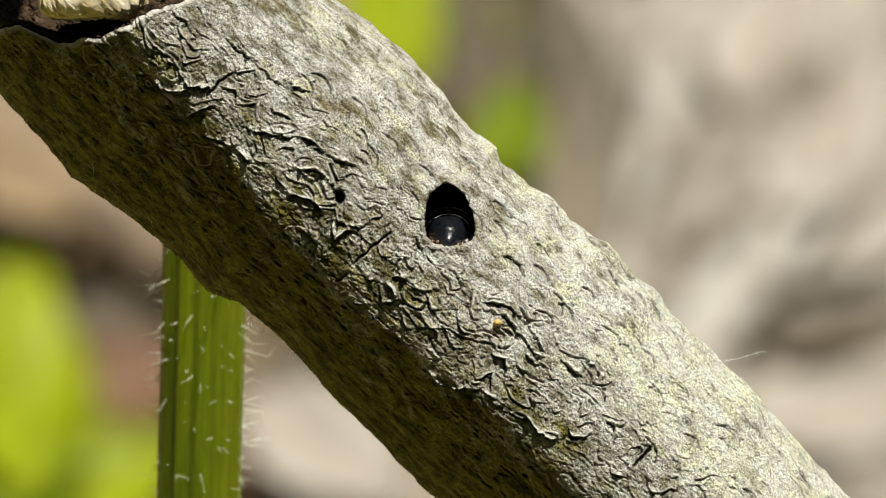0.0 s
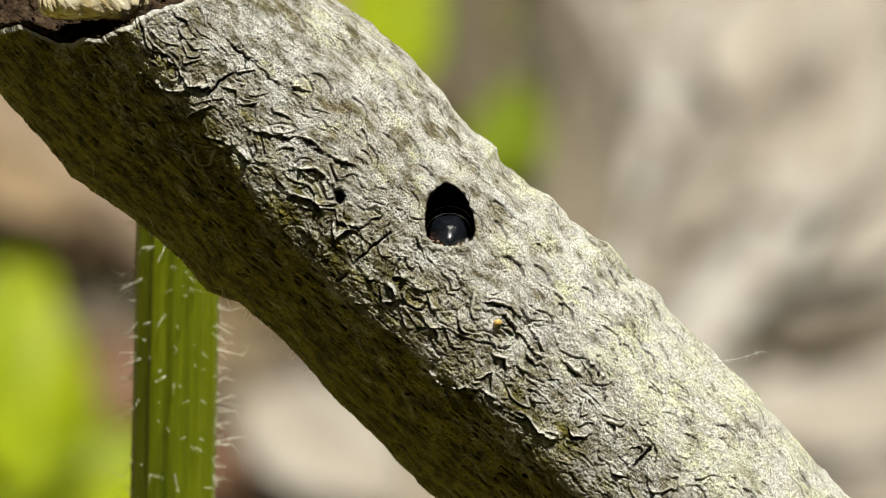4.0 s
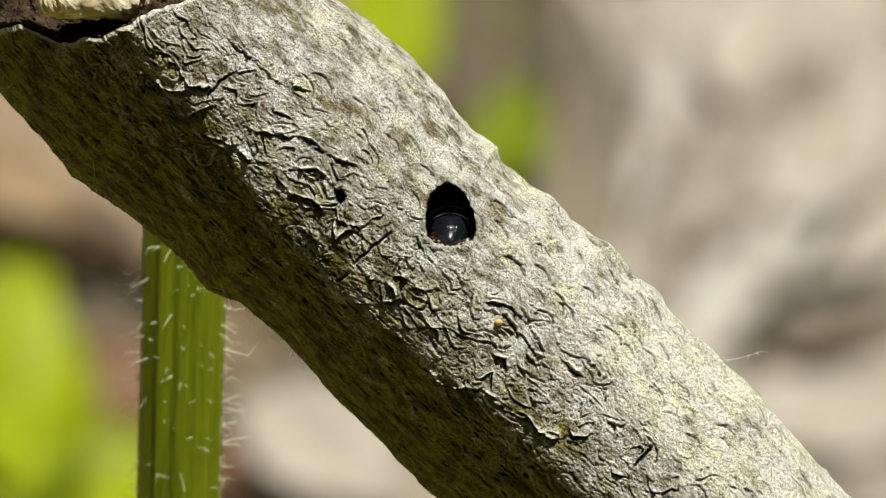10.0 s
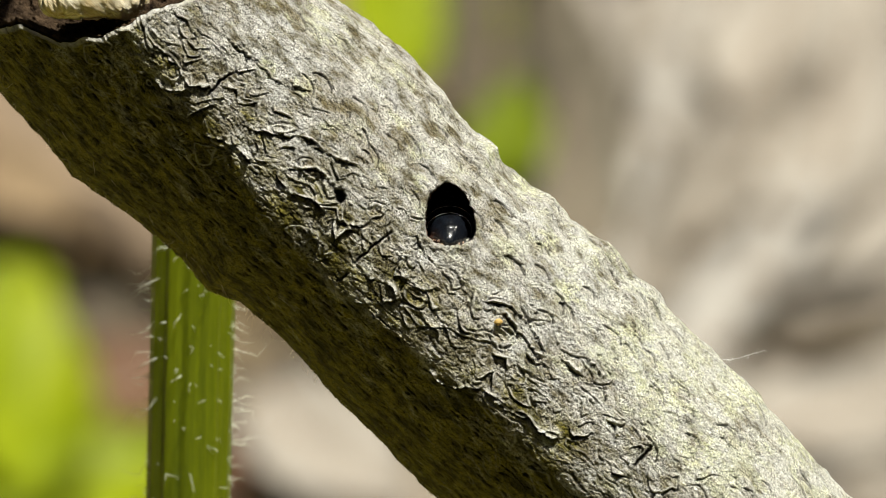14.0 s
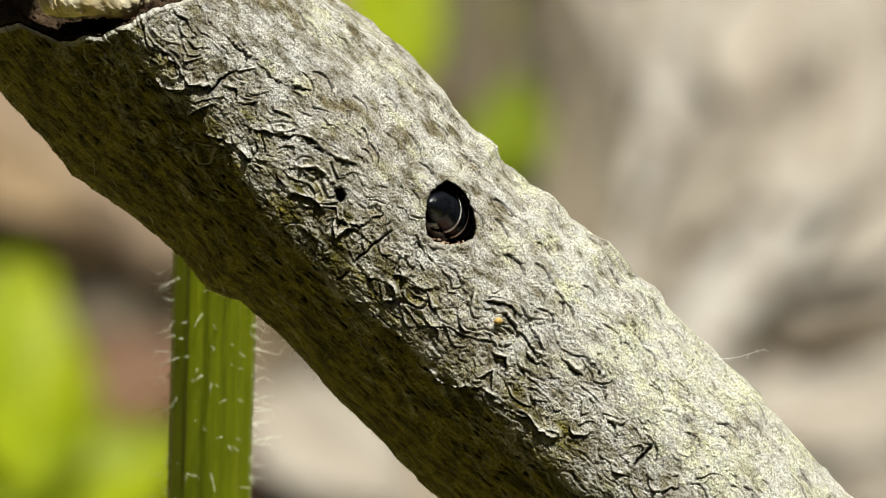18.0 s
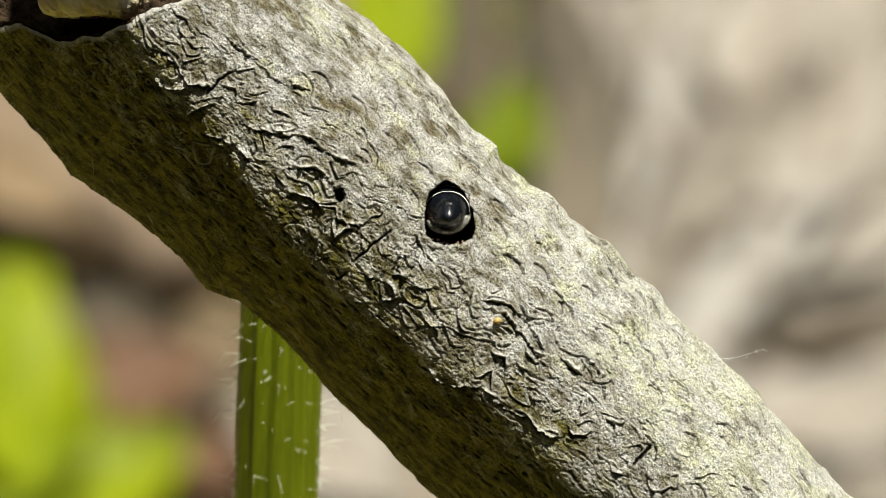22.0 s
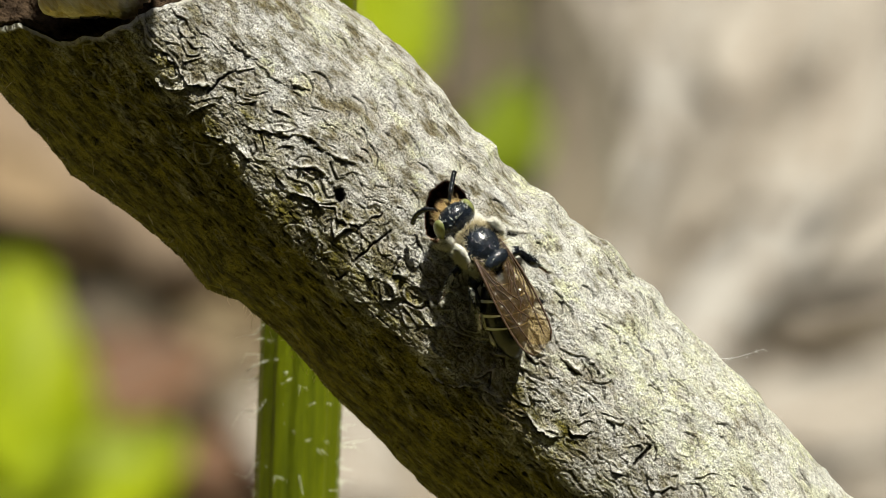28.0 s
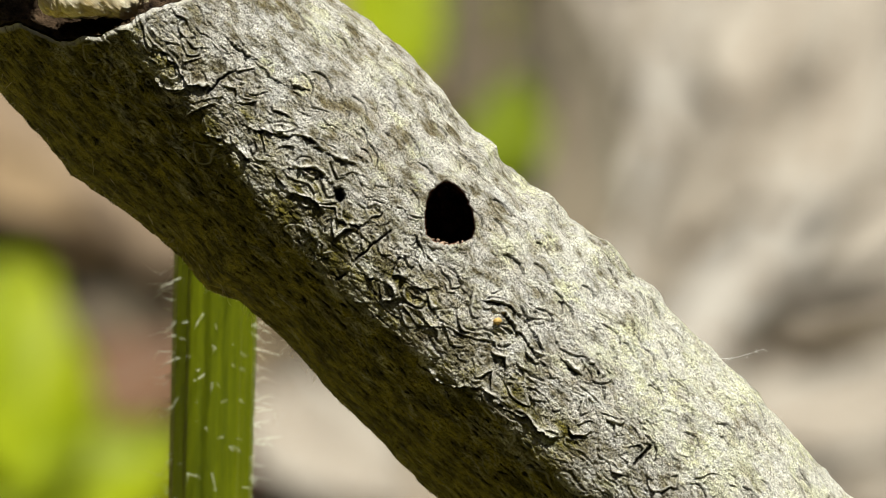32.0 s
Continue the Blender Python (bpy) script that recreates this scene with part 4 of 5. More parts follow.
def stem():
    length = (STEM_MID - STEM_BASE).length
    zs = np.concatenate([np.linspace(-0.004, length - 0.04, 24), np.linspace(length - 0.04, length + 0.04, 60)[1:], np.linspace(length + 0.04, length + 0.16, 16)[1:]])
    k = 96
    a = np.linspace(0, 2 * math.pi, k, endpoint=False)[None, :]
    Zs = np.broadcast_to(zs[:, None], (len(zs), k))
    top = step(length + 0.165, length + 0.04, Zs)
    r = 2.06 * MM * (1 + 0.03 * np.cos(a * 11 + 0.8) + 0.014 * np.cos(a * 25) + 0.02 * grain(Zs * 160, np.cos(a) + 0 * Zs, np.sin(a) + 0 * Zs)) * (0.12 + 0.88 * top)
    me = grid_mesh("stem", np.stack([np.cos(a) * r, np.sin(a) * r, Zs], -1), STEM)
    holder = tagged(new("plant_stem"), "upright ribbed green plant stem covered with white bristles", "stem")
    part("stem", me, holder)
    rng = random.Random(3)
    roots = []
    lens = (STEM_DIR.to_track_quat("Z", "Y").inverted() @ (B.to_3x3() @ Vector((0, 0, 1))))
    for i in range(2400):
        z = length + rng.uniform(-0.022, 0.06)
        t = rng.uniform(0, 2 * math.pi)
        d = Vector((math.cos(t), math.sin(t), rng.uniform(-0.6, 0.3)))
        if abs(d.dot(lens)) > 0.35 and rng.random() < 0.6:
            continue
        p = Vector((math.cos(t) * 2.06 * MM, math.sin(t) * 2.06 * MM, z))
        long = rng.choice((0.15, 0.2, 0.3, 0.5, 0.8, 1.2, 1.7)) * MM
        roots.append((p, d * long, Vector((rng.gauss(0, 0.18) * long, rng.gauss(0, 0.18) * long, rng.uniform(-0.35, 0.35) * long))))
    # a leaf high on the stem hangs forward over the branch's broken end; its shade slides along as the stem sways
    root = STEM_DIR.to_track_quat("Z", "Y").to_matrix().to_4x4()
    root.translation = STEM_BASE
    across, sunward = B.to_3x3() @ Vector((1, 0, 0)), SUN.normalized()
    width_way = (across - sunward * across.dot(sunward)).normalized()
    long_way = sunward.cross(width_way)
    blade_pose = Matrix((long_way, width_way, sunward)).transposed().to_4x4()
    blade_pose.translation = B @ mm(-11.0 - 2.6, 45.0, 24.0)
    blade = part("leaf", leaf_mesh("leaf", 0.052, 0.0056, 0.05, LEAF, 71), holder, "narrow green leaf high on the stem", at=root.inverted() @ blade_pose)
    foot = root.inverted() @ (blade_pose @ Vector((-0.026, 0, 0)))
    part("petiole", tube("petiole", [(0, 0, length + 0.060), foot.lerp(Vector((0, 0, length + 0.066)), 0.5) + Vector((0, 0, 0.006)), foot, foot.lerp(root.inverted() @ blade_pose.translation, 0.3)], [0.0011, 0.0009, 0.0008, 0.0006], STEM, 8), holder)
    part("bristles", hairs("bristles", roots, HAIR_PALE, 0.019 * MM), holder, "short white bristles")
    return holder


plant_stem = stem()
STEM_TURN = STEM_DIR.to_track_quat("Z", "Y").to_matrix().to_4x4()


def stem_pose(across, back=0.0):
    """The stem leaning from its root so that it stands so many millimetres across and back behind the branch."""
    reach = 1 + back / 822
    goal = B @ mm((-11.13 + across * 0.96) * reach, -5.61 * reach, -22.0 - back)
    tilt = STEM_DIR.rotation_difference((goal - STEM_BASE).normalized()).to_matrix().to_4x4()
    return Matrix.Translation(STEM_BASE) @ tilt @ STEM_TURN

# ---- the bee: x forward, y to its left, z over its back; millimetres ----


def ball(name, radii, material, rough=0.0, squeeze=None, seg=40, rings=28):
    th = np.linspace(0.02, math.pi - 0.02, rings)[:, None]
    ph = np.linspace(0, 2 * math.pi, seg, endpoint=False)[None, :]
    x = -np.cos(th) + 0 * ph
    y, z = np.sin(th) * np.cos(ph), np.sin(th) * np.sin(ph)
    if squeeze:
        x, y, z = squeeze(x, y, z)
    pts = np.stack([x * radii[0], y * radii[1], z * radii[2]], -1)
    if rough:
        pts = pts * (1 + rough * grain(pts[..., 0] * 4, pts[..., 1] * 4, pts[..., 2] * 4))[..., None]
    return grid_mesh(name, pts * MM, material)


ABD_LEN, ABD_R = 4.5, 1.20


def abdomen_radius(t):
    """Half thickness of the abdomen, from waist (0) to tip (1)."""
    rise = np.sin(np.clip((t + 0.14) / 0.60, 0, 1) * math.pi / 2) ** 0.7
    end = np.clip(1 - (np.clip(t - 0.30, 0, 1) / 0.701) ** 2.0, 0.000004, 1) ** 0.60
    return ABD_R * rise * end


def build_bee():
    rng = random.Random(17)
    bee = tagged(new("bee"), "small black bee with white abdomen bands at its nest hole", "bee")
    # thorax with scutellum
    thorax = part("thorax", ball("thorax", (1.32, 1.13, 1.10), THORAX, 0.03), bee, "pitted blue-black thorax")
    fur = []
    for k in range(1500):
        t, p = rng.uniform(0, 2 * math.pi), rng.uniform(-1, 1)
        d = Vector((p, math.sqrt(1 - p * p) * math.cos(t), math.sqrt(1 - p * p) * math.sin(t)))
        if d.z > 0.45 and rng.random() < 0.9:
            continue
        q = Vector((d.x * 1.28, d.y * 1.10, d.z * 1.06)) * MM
        long = rng.uniform(0.15, 0.38) * MM
        fur.append((q, (d + Vector((rng.gauss(-0.1, 0.25), rng.gauss(0, 0.25), rng.gauss(0, 0.25)))) * long, Vector((0, 0, rng.gauss(0, 0.05) * MM))))
    for s in (1, -1):
        for cx, cy, cz, size in ((0.30, 1.00, 0.30, 0.40), (0.15, 1.02, 0.10, 0.45), (0.35, 1.02, 0.05, 0.34), (1.15, 0.75, -0.05, 0.26), (-0.75, 0.85, -0.2, 0.28), (0.0, 0.95, -0.55, 0.36)):
            for k in range(230):
                q = mm(cx + rng.gauss(0, size * 0.45), s * cy, cz + rng.gauss(0, size * 0.45))
                fur.append((q, mm(rng.gauss(-0.08, 0.12), s * rng.uniform(0.25, 0.50), rng.gauss(0.16, 0.14)), mm(0, 0, rng.gauss(0, 0.03))))
    part("thorax_fur", hairs("thorax_fur", fur, FUZZ, 0.014 * MM), thorax, "white fur on the flanks")
    tawny = []
    for k in range(2600):
        t, p = rng.uniform(-1.2, 1.2), rng.uniform(-1.0, 1.0)
        q = mm(p * 1.2, math.sin(t) * 1.12 * math.sqrt(1 - (p * 0.9) ** 2), math.cos(t) * 1.06 * math.sqrt(1 - (p * 0.9) ** 2))
        if math.hypot(p / 0.8, t / 0.95) < rng.uniform(0.75, 1.0):
            continue
        tawny.append((q, mm(rng.gauss(0.12 * p, 0.08), 0.22 * math.sin(t) + rng.gauss(0, 0.08), rng.uniform(0.08, 0.26)), mm(0, 0, 0.01)))
    part("back_fur", hairs("back_fur", tawny, STRAW, 0.010 * MM), thorax, "straw-coloured fur round a bare glossy back")
    part("scutellum", ball("scutellum", (0.42, 0.72, 0.34), THORAX, 0.03), thorax, at=Matrix.Translation(mm(-0.95, 0, 0.72)))
    for s in (1, -1):
        part("tegula", ball("tegula", (0.30, 0.20, 0.22), CHITIN), thorax, "glossy black wing cap", at=Matrix.Translation(mm(0.10, s * 0.98, 0.62)))
        tuft = []
        for k in range(900):
            a = rng.uniform(0, 2 * math.pi)
            d = 0.42 * math.sqrt(rng.random())
            q = mm(0.40 + 1.15 * d * math.cos(a), s * (0.92 + 0.1 * rng.random()), 0.52 + 1.1 * d * math.sin(a))
            tuft.append((q, mm(rng.gauss(-0.20, 0.07), s * rng.uniform(0.22, 0.44), rng.uniform(0.14, 0.42)), mm(-0.02, 0, 0.02)))
        part("shoulder_tuft", hairs("shoulder_tuft", tuft, FUZZ, 0.016 * MM), thorax, "dense white shoulder tuft")
    # head
    head = part("head", ball("head", (0.74, 1.08, 0.98), THORAX, 0.03), bee, "broad blue-black head", at=Matrix.Translation(mm(1.85, 0, -0.10)) @ pose(0, 0, 0, 0, 22, 0))
    for s in (1, -1):
        part("eye", ball("eye", (0.42, 0.31, 0.70), EYE), head, "olive-green compound eye", at=Matrix.Translation(mm(0.08, s * 0.86, 0.05)))
        base = Vector(mm(0.66, s * 0.24, 0.34))
        bend = ((0.18, 0.24, 0.36), (0.26, 0.38, 0.48), (0.44, 0.60, 0.54), (0.60, 0.82, 0.60), (0.76, 1.02, 0.64), (0.88, 1.20, 0.67), (0.94, 1.30, 0.67)) if s < 0 else ((0.26, 0.30, 0.30), (0.42, 0.52, 0.40), (0.62, 0.74, 0.24), (0.76, 0.92, 0.02), (0.84, 1.06, -0.24), (0.88, 1.16, -0.50), (0.88, 1.20, -0.66))
        path, thick = [base], [0.075 * MM]
        for n, (p, q) in enumerate(zip(bend, bend[1:])):
            for k in range(4):
                path.append(base + mm(*[p[c] * (1, s, 1)[c] * (1 - k / 4) + q[c] * (1, s, 1)[c] * k / 4 for c in range(3)]))
                thick.append(((0.085 if n < 1 else 0.132) - (0.028 if k == 0 and n else 0)) * MM)
        part("antenna", tube("antenna", path + [base + mm(bend[-1][0], s * bend[-1][1], bend[-1][2])], thick + [0.05 * MM], CHITIN, 10), head, "dark segmented antenna")
        part("mandible", tube("mandible", [mm(0.55, s * 0.35, -0.55), mm(0.85, s * 0.30, -0.72), mm(1.02, s * 0.06, -0.82)], [0.16 * MM, 0.13 * MM, 0.04 * MM], CHITIN, 8), head)
    face = []
    for k in range(260):
        y, z = rng.gauss(0, 0.42), rng.gauss(0.05, 0.40)
        if abs(y) > 0.8 or abs(z) > 0.8:
            continue
        q = mm(0.72 * math.sqrt(max(0.1, 1 - (y / 1.14) ** 2 - (z / 0.98) ** 2)), y, z)
        face.append((q, mm(rng.uniform(0.3, 0.55), rng.gauss(0, 0.15), rng.gauss(0.12, 0.15)), mm(0, 0, rng.gauss(0, 0.04))))
    part("face_fur", hairs("face_fur", face, TAWNY, 0.018 * MM), head, "tawny face fur")
    cheek = []
    for k in range(240):
        s = rng.choice((1, -1))
        q = mm(rng.uniform(-0.45, 0.1), s * rng.uniform(0.75, 1.0), rng.uniform(-0.8, -0.1))
        cheek.append((q, mm(rng.gauss(-0.1, 0.15), s * rng.uniform(0.2, 0.45), rng.gauss(-0.2, 0.15)), mm(0, 0, 0.02)))
    for k in range(40):
        y = rng.uniform(-0.75, 0.75)
        q = mm(rng.uniform(-0.5, 0.25), y, 0.90 * math.sqrt(max(0.05, 1 - (y / 1.1) ** 2)))
        cheek.append((q, mm(rng.gauss(-0.02, 0.10), rng.gauss(0.1 * y, 0.08), rng.uniform(0.12, 0.30)), mm(0, 0, 0.01)))
    part("cheek_fur", hairs("cheek_fur", cheek, FUZZ, 0.016 * MM), head, "white cheek fur")
    # abdomen: overlapping plates, each with a pale band at its hind margin; its space starts at the waist and runs to -x
    holder = part("abdomen", tube("abdomen", [mm(0.35, 0, 0), mm(0.0, 0, 0), mm(-0.3, 0, 0)], [0.30 * MM, 0.28 * MM, 0.6 * MM], CHITIN, 14), bee, "glossy black abdomen with white bands")
    cuts = [0.0, 0.14, 0.31, 0.47, 0.62, 0.84, 1.0]
    a = np.linspace(0, 2 * math.pi, 56, endpoint=False)[None, :]
    for i in range(6):
        t = np.linspace(cuts[i] - 0.02 * (i > 0), cuts[i + 1] + 0.012, 12)[:, None]
        if i == 5:
            t = (0.82 + 0.18 * np.sin(np.linspace(0, math.pi / 2, 22)))[:, None]
        r = abdomen_radius(t) * (1 + 0.055 * np.clip((t - cuts[i]) / (cuts[i + 1] - cuts[i]), 0, 2) ** 1.5 - (0.03 if i else 0))
        if i < 5:
            r[-1] = r[-1] * 0.955
        else:
            r[-1] = 0.0001
        pts = np.stack([-t * ABD_LEN + 0 * a, np.cos(a) * r * 1.0, np.sin(a) * r * 0.93], -1)
        seg = part("abdomen_plate", grid_mesh("abdomen_plate", pts * MM, CHITIN), holder)
        if i < 4:
            b = np.linspace(-0.05 * math.pi, 1.05 * math.pi, 44)[None, :] if i else np.linspace(0.05, 0.95, 44)[None, :] * math.pi
            u = cuts[i + 1] + 0.006 - np.linspace(1, 0, 5)[:, None] * (0.011 + 0.023 * np.abs(np.cos(b)) ** 1.5)
            rb = abdomen_radius(u) * (1 + 0.045) * (1 + 0.004 * np.sin(b * 23) + 0.003 * np.sin(b * 37))
            band = grid_mesh("pale_band", np.stack([-u * ABD_LEN + 0.05 * np.cos(b * 2) * 0.5, np.cos(b) * rb, np.sin(b) * rb * 0.93], -1)[::-1] * MM, BAND, wrap=False)
            part("pale_band", band, holder, "narrow white hair band")
    brush = []
    for k in range(520):
        t, p = rng.uniform(0.35, 0.62), -math.pi / 2 + rng.choice((-1, 1)) * rng.uniform(0.0, 1.25)
        r = float(abdomen_radius(np.array(t)))
        q = mm(-t * ABD_LEN, math.cos(p) * r, math.sin(p) * r * 0.93)
        brush.append((q, mm(-rng.uniform(0.10, 0.26), math.cos(p) * 0.13, math.sin(p) * 0.17), mm(0, 0, -0.03)))
    for k in range(360):
        # cream fringe under the last plates
        t, p = rng.uniform(0.68, 0.77), -math.pi / 2 + rng.choice((-1, 1)) * rng.uniform(0.0, 1.35)
        r = float(abdomen_radius(np.array(t)))
        brush.append((mm(-t * ABD_LEN, math.cos(p) * r, math.sin(p) * r * 0.93), mm(-rng.uniform(0.20, 0.42), math.cos(p) * 0.10, math.sin(p) * rng.uniform(0.04, 0.16)), mm(0, 0, -0.02)))
    part("pollen_brush", hairs("pollen_brush", brush, FUZZ, 0.015 * MM), holder, "whitish hair brush under the abdomen")
    # wings, each in its own space from its hinge, running to -x
    wings = []
    for s in (1, -1):
        for kind, length, width in (("fore_wing", 5.6, 1.75), ("hind_wing", 3.7, 1.1)):
            rows = []
            for i in range(25):
                t = i / 24
                w = width * (0.10 + 0.90 * math.sin(min(1, t * 1.12) * math.pi * 0.5) ** 1.2) * (1 if t < 0.82 else math.sqrt(max(0.0, 1 - ((t - 0.82) / 0.185) ** 2)))
                rows.append([(-t * length, s * (0.12 * math.sin(t * 3) + (j / 7 - 0.22) * -w), 0.05 * math.sin(j * 1.1 + t * 7) + 0.10 * math.sin(t * 3)) for j in range(8)])
            top = np.array(rows)
            ring = np.concatenate([top, top[:, ::-1] - np.array([0, 0, 0.018])], 1)
            w_ob = part(kind, grid_mesh(kind, ring * MM, WING), bee, "smoky amber veined wing")
            for v, (j0, j1, t1) in enumerate(((0, 0, 24), (1, 2, 22), (2, 5, 19), (3, 7, 17))):
                path = [Vector(top[i][round(j0 + (j1 - j0) * i / t1)]) * MM for i in range(0, t1 + 1, 2)]
                part("wing_vein", tube("wing_vein", path, [(0.05 if v == 0 else 0.028) * MM] * len(path), VEIN, 6), w_ob)
            wings.append((w_ob, s, kind))
    # legs: femur, tibia and foot
    legs = []
    for s in (1, -1):
        for name, x, knee, shin, foot, fat in (("fore_leg", 0.75, (1.15, 0.95, -0.35), (1.55, 1.15, -0.95), (2.05, 1.25, -1.15), 0.16), ("middle_leg", 0.05, (-0.05, 1.75, -0.45), (-0.35, 2.30, -1.05), (-0.75, 2.95, -1.30), 0.22),
                                               ("hind_leg", -0.65, (-1.20, 1.55, -0.25), (-2.25, 1.95, -0.85), (-2.85, 2.25, -1.25), 0.29)):
            root = (x, 0.55, -0.75)
            pts = [mm(p[0], s * p[1], p[2]) for p in (root, knee, shin, foot)]
            mid = pts[0].lerp(pts[1], 0.6)
            leg = part(name, tube(name, [pts[0], mid, pts[1]], [fat * 0.8 * MM, fat * 1.15 * MM, fat * 0.75 * MM], CHITIN, 10), bee, "glossy black leg with white fringe")
            legs.append((leg, s, mm(root[0], s * root[1], root[2]), {"fore_leg": 10, "middle_leg": 75, "hind_leg": 135}[name]))
            part("shin", tube("shin", [pts[1], pts[1].lerp(pts[2], 0.7), pts[2]], [fat * 0.7 * MM, fat * 1.1 * MM, fat * 0.7 * MM], CHITIN, 10), leg)
            part("foot", tube("foot", [pts[2], pts[2].lerp(pts[3], 0.4) + mm(0, 0, 0.04), pts[2].lerp(pts[3], 0.75), pts[3]], [0.10 * MM, 0.085 * MM, 0.075 * MM, 0.05 * MM], AMBER_LEG, 8), leg, "reddish-brown foot")
            fringe = []
            for k in range(800):
                q = pts[1].lerp(pts[2], rng.random()) if rng.random() < 0.85 else pts[2].lerp(pts[3], rng.random())
                fringe.append((q, mm(rng.gauss(-0.10, 0.10), s * rng.uniform(0.05, 0.30), rng.gauss(0.10, 0.14)), mm(0, 0, 0.015)))
            part("leg_fringe", hairs("leg_fringe", fringe, FUZZ, 0.018 * MM), leg, "white hair fringe")
    return bee, holder, wings, legs


bee, abdomen, wings, legs = build_bee()

# ---- what moves ----


def facing(at, forward, up):
    """A pose in the macro frame, from a place in millimetres, the way forward and the way over the back."""
    x = Vector(forward).normalized()
    y = Vector(up).cross(x).normalized()
    z = x.cross(y)
    m = Matrix((x, y, z)).transposed().to_4x4()
    return Matrix.Translation(mm(*at)) @ m


WAIST = Matrix.Translation(mm(-1.25, 0, -0.10))

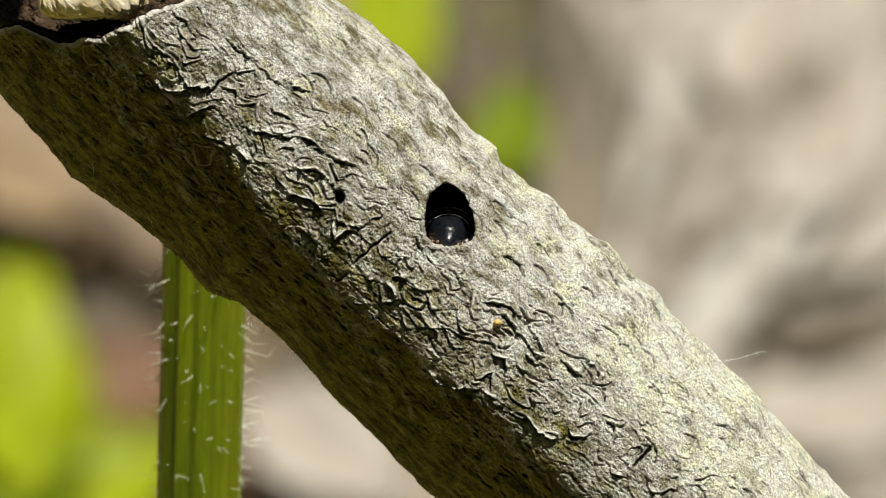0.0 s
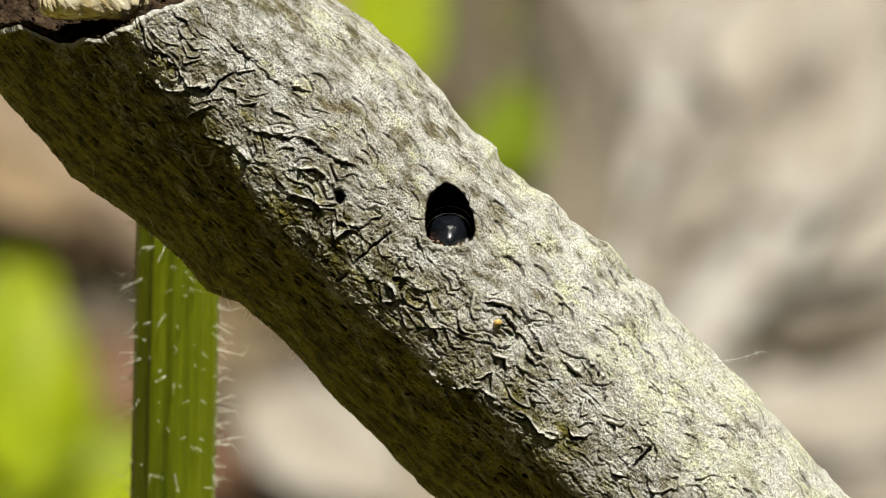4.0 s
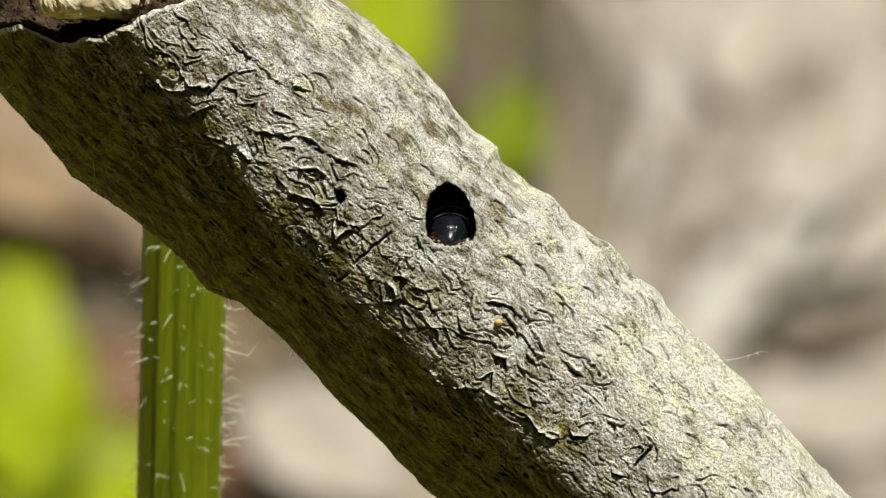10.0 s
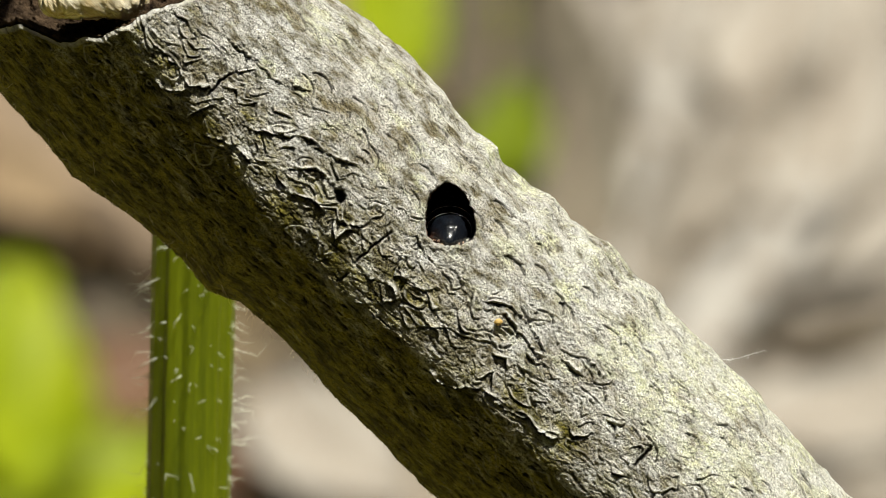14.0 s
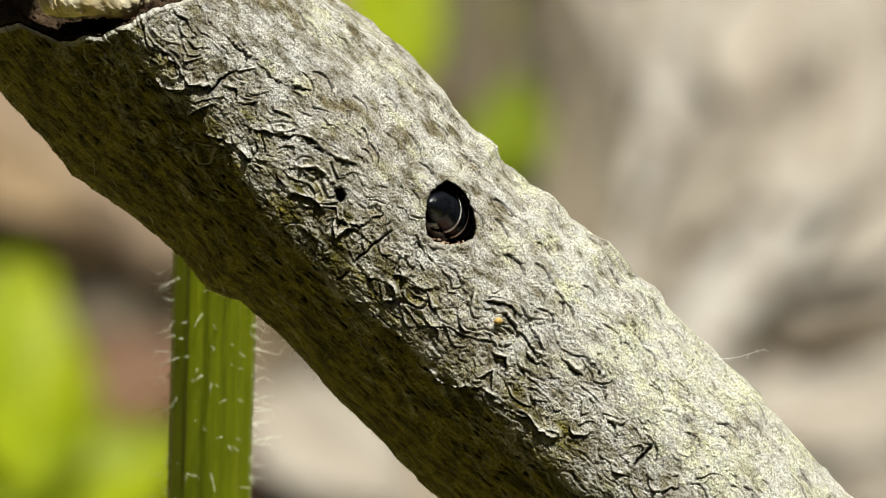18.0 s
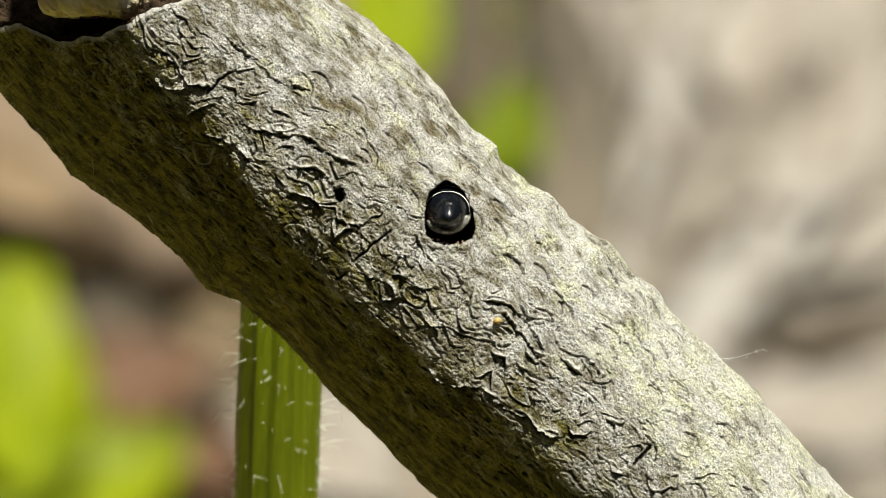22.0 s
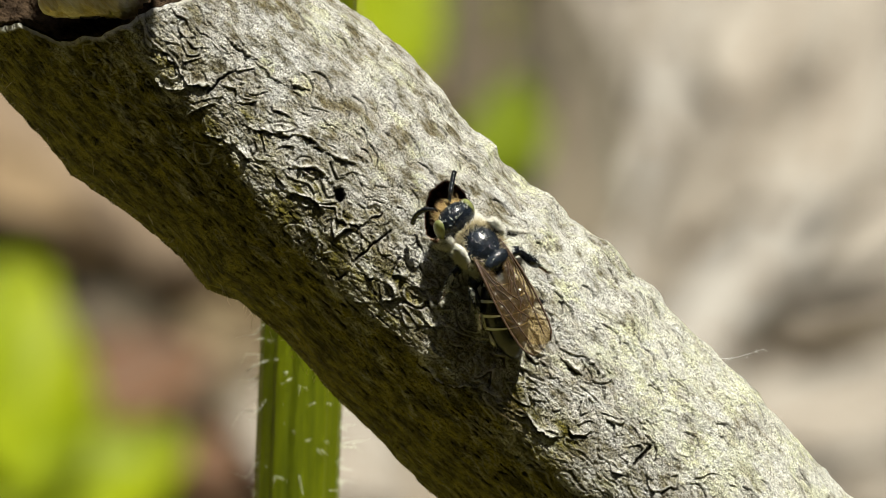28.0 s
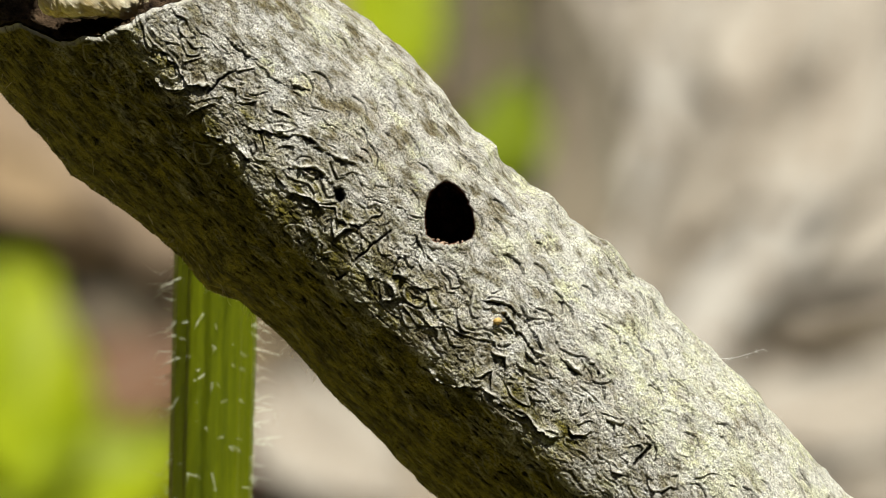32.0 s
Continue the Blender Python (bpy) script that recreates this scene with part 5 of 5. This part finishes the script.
# seconds, thorax place, forward, over the back, way from waist to tail, over the abdomen, spread of the left and right wings
BEE_ROWS = [
    (0.0, (0.25, 1.80, 0.60), (0.0, 0.0, -1), (0.0, 1, 0.0), (0.0, -0.34, 0.94), (-0.1, 0.93, 0.34), 172, 172),
    (6.0, (0.27, 1.82, 0.60), (0.0, 0.0, -1), (0.0, 1, 0.0), (0.0, -0.33, 0.94), (-0.1, 0.93, 0.34), 172, 172),
    (13.8, (0.27, 1.82, 0.60), (0.0, 0.0, -1), (0.0, 1, 0.0), (0.0, -0.34, 0.94), (-0.1, 0.93, 0.34), 172, 172),
    (14.5, (0.34, 1.75, 0.70), (0.03, 0.0, -1), (0.15, 0.97, 0.05), (-0.06, -0.28, 0.95), (0.1, 0.92, 0.3), 172, 172),
    (15.5, (0.70, 1.35, 1.15), (0.1, -0.02, -1), (0.6, 0.7, 0.1), (-0.30, 0.04, 0.94), (0.6, 0.70, 0.2), 172, 172),
    (16.5, (1.20, 1.03, 1.20), (0.15, 0.0, -1), (0.9, 0.2, 0.1), (-0.37, 0.28, 0.87), (0.80, 0.30, 0.45), 172, 172),
    (18.0, (1.22, 1.12, 1.22), (0.15, 0.0, -1), (0.85, 0.4, 0.1), (-0.37, 0.25, 0.88), (0.76, 0.40, 0.48), 172, 172),
    (19.0, (1.10, 1.56, 1.24), (0.12, 0.08, -1), (0.6, 0.8, 0.1), (-0.36, 0.10, 0.92), (0.60, 0.68, 0.30), 172, 172),
    (20.0, (0.95, 2.05, 1.25), (0.1, 0.1, -1), (0.4, 0.9, 0.1), (-0.33, -0.06, 0.94), (0.42, 0.82, 0.2), 172, 172),
    (20.5, (0.35, 2.40, 1.40), (0.05, 0.05, -1), (0.2, 0.95, 0.1), (-0.18, -0.14, 0.97), (0.2, 0.95, 0.1), 172, 172),
    (21.0, (0.00, 2.65, 1.35), (0.0, 0.05, -1), (0.05, 1, 0.05), (-0.03, -0.18, 0.97), (0.05, 0.95, 0.18), 172, 172),
    (21.5, (0.00, 2.60, 1.50), (0.0, 0.05, -1), (0.0, 1, 0.05), (0.0, -0.20, 0.97), (0.0, 0.95, 0.2), 172, 172),
    (22.0, (-0.02, 2.52, 1.65), (-0.05, 0.0, -1), (-0.1, 1, 0.05), (0.05, -0.24, 0.96), (-0.1, 0.95, 0.24), 172, 172),
    (22.5, (-0.14, 2.50, 1.95), (-0.1, 0.0, -1), (-0.1, 1, 0.05), (0.10, -0.26, 0.95), (-0.1, 0.95, 0.26), 172, 172),
    (23.0, (-0.20, 2.45, 2.20), (-0.1, 0.0, -1), (-0.1, 1, 0.05), (0.17, -0.26, 0.94), (-0.15, 0.95, 0.26), 172, 172),
    (23.5, (-0.30, 2.40, 2.75), (-0.12, 0.0, -1), (-0.1, 1, 0.05), (0.32, -0.08, 0.94), (-0.2, 0.95, 0.1), 172, 172),
    (23.8, (-0.22, 2.10, 3.10), (-0.2, 0.0, -1), (-0.2, 1, 0.15), (0.43, 0.05, 0.90), (-0.3, 0.92, 0.1), 172, 172),
    (24.0, (-0.15, 1.95, 3.40), (-0.25, 0.0, -1), (-0.2, 1, 0.2), (0.50, 0.13, 0.86), (-0.35, 0.90, 0.2), 172, 172),
    (24.5, (-0.05, 1.85, 4.9), (-0.2, 0.05, -0.97), (-0.2, 0.9, 0.3), (0.74, -0.02, 0.66), (-0.1, 0.85, 0.5), 172, 172),
    (25.0, (-0.02, 2.0, 5.7), (-0.25, 0.1, -0.96), (-0.1, 0.85, 0.45), (0.74, -0.29, 0.80), (0.05, 0.8, 0.55), 172, 172),
    (25.5, (0.05, 1.85, 5.4), (-0.3, 0.1, -0.94), (-0.1, 0.85, 0.5), (0.82, -0.16, 0.54), (0.1, 0.85, 0.5), 172, 172),
    (27.0, (0.15, 2.05, 5.9), (-0.30, 0.1, -0.94), (-0.1, 0.8, 0.5), (0.80, -0.30, 0.50), (0.2, 0.75, 0.6), 172, 172),
    (27.5, (0.35, 2.25, 6.5), (-0.40, 0.12, -0.90), (-0.2, 0.80, 0.55), (0.62, -0.50, 0.60), (0.45, 0.65, 0.60), 165, 160),
    (27.7, (1.30, 1.60, 8.4), (-0.75, 0.5, -0.25), (0.05, 0.5, 0.85), (0.5, -0.85, 0.05), (0.45, 0.3, 0.8), 90, 90),
    (27.9, (1.80, -0.05, 8.5), (-0.66, 0.74, -0.12), (0.2, 0.25, 0.94), (0.20, -0.96, -0.16), (0.35, 0.0, 0.93), 17, -6),
    (28.05, (1.83, -0.08, 8.5), (-0.64, 0.76, -0.12), (0.22, 0.25, 0.94), (0.20, -0.96, -0.16), (0.35, 0.0, 0.93), 17, -6),
    (28.2, (2.05, -0.05, 8.4), (-0.32, 0.94, -0.05), (0.40, 0.2, 0.88), (0.05, -0.99, -0.16), (0.45, 0.0, 0.88), 15, -4),
    (28.4, (2.52, -0.36, 8.2), (-0.18, 0.98, 0.0), (0.52, 0.1, 0.84), (-0.20, -0.97, -0.16), (0.5, 0.0, 0.85), 18, -3),
    (28.6, (2.72, -0.26, 8.2), (-0.10, 0.98, 0.0), (0.52, 0.1, 0.84), (-0.18, -0.97, -0.16), (0.5, 0.0, 0.85), 18, -3),
    (28.7, (3.2, 1.40, 9.5), (0.0, 0.98, 0.15), (0.25, 0.0, 0.95), (0.0, -1.0, 0.1), (0.2, 0.0, 0.95), 80, 80),
    (28.8, (14.0, 22.0, 34.0), (0.4, 0.8, 0.4), (0.0, -0.4, 0.9), (-0.4, -0.8, -0.4), (0.0, -0.4, 0.9), 75, 75),
    (29.3, (160.0, 330.0, 180.0), (0.4, 0.8, 0.4), (0.0, -0.4, 0.9), (-0.4, -0.8, -0.4), (0.0, -0.4, 0.9), 75, 75),
    (32.0, (1500.0, 2400.0, 700.0), (0.4, 0.8, 0.3), (0.0, -0.4, 0.9), (-0.4, -0.8, -0.4), (0.0, -0.4, 0.9), 75, 75),
]

# seconds and the stem's sway, in tenths of a millimetre across
SWAY = [(0, -10), (0.5, -12), (1, -10), (1.5, -17), (2, -20), (2.5, -24), (3, -17), (3.5, -26), (4.5, -22), (5.5, -26), (6, -20), (6.5, -25), (7, -34),
        (7.5, -35), (8, -39), (8.5, -27), (9, -26), (9.5, -28), (10, -21), (10.5, -11), (11, -9), (11.5, -10), (12, -12), (12.5, -10), (13, -9),
        (13.5, -12), (14, -16), (14.5, -11), (15.5, -12), (16.5, -13), (17, -9), (17.5, -4), (18, -5), (18.5, 2), (19, 17)]
SWAY += [(19.5, 9), (20, 30), (20.5, 39), (21, 36), (21.5, 33), (22, 31), (22.5, 30), (23, 40), (23.5, 45), (24, 40), (24.5, 23), (25, 36), (25.5, 50),
         (26.5, 46), (27.5, 50), (28, 42), (28.5, 27), (29, 20), (29.5, 12), (30, 33), (30.5, 18), (31, 16), (31.5, 3), (32, -4)]


def motions():
    walk(plant_stem, [(t, stem_pose(a / 10)) for t, a in SWAY])
    root, tail = [], []
    for t, at, forward, up, way, over, left, right in BEE_ROWS:
        m = facing(at, forward, up)
        n = facing((m @ WAIST).translation / MM, -Vector(way), over)
        root.append((t, B @ m))
        tail.append((t, m.inverted() @ n))
    walk(bee, root)
    walk(abdomen, tail)
    for wing, s, kind in wings:
        hinge = Matrix.Translation(mm(-0.25, s * 0.80, 0.80 if kind == "fore_wing" else 0.70))
        walk(wing, [(row[0], hinge @ pose(0, 0, 0, 0, -4, -s * ((row[6] if s > 0 else row[7]) - 9))) for row in BEE_ROWS])

    # legs lie folded forward in the tunnel, and open on the bark; they trail in flight
    for leg, s, at, fold in legs:
        rows = []
        for t, f in ((0, 1), (22, 1), (23.5, 0.85), (25.5, 0.75), (27.5, 0.55), (27.8, 0), (28.62, 0), (28.75, -0.25), (32, -0.25)):
            rows.append((t, Matrix.Translation(at) @ pose(0, 0, 0, 0, 0, -s * fold * f) @ Matrix.Translation(-at)))
        walk(leg, rows)


motions()
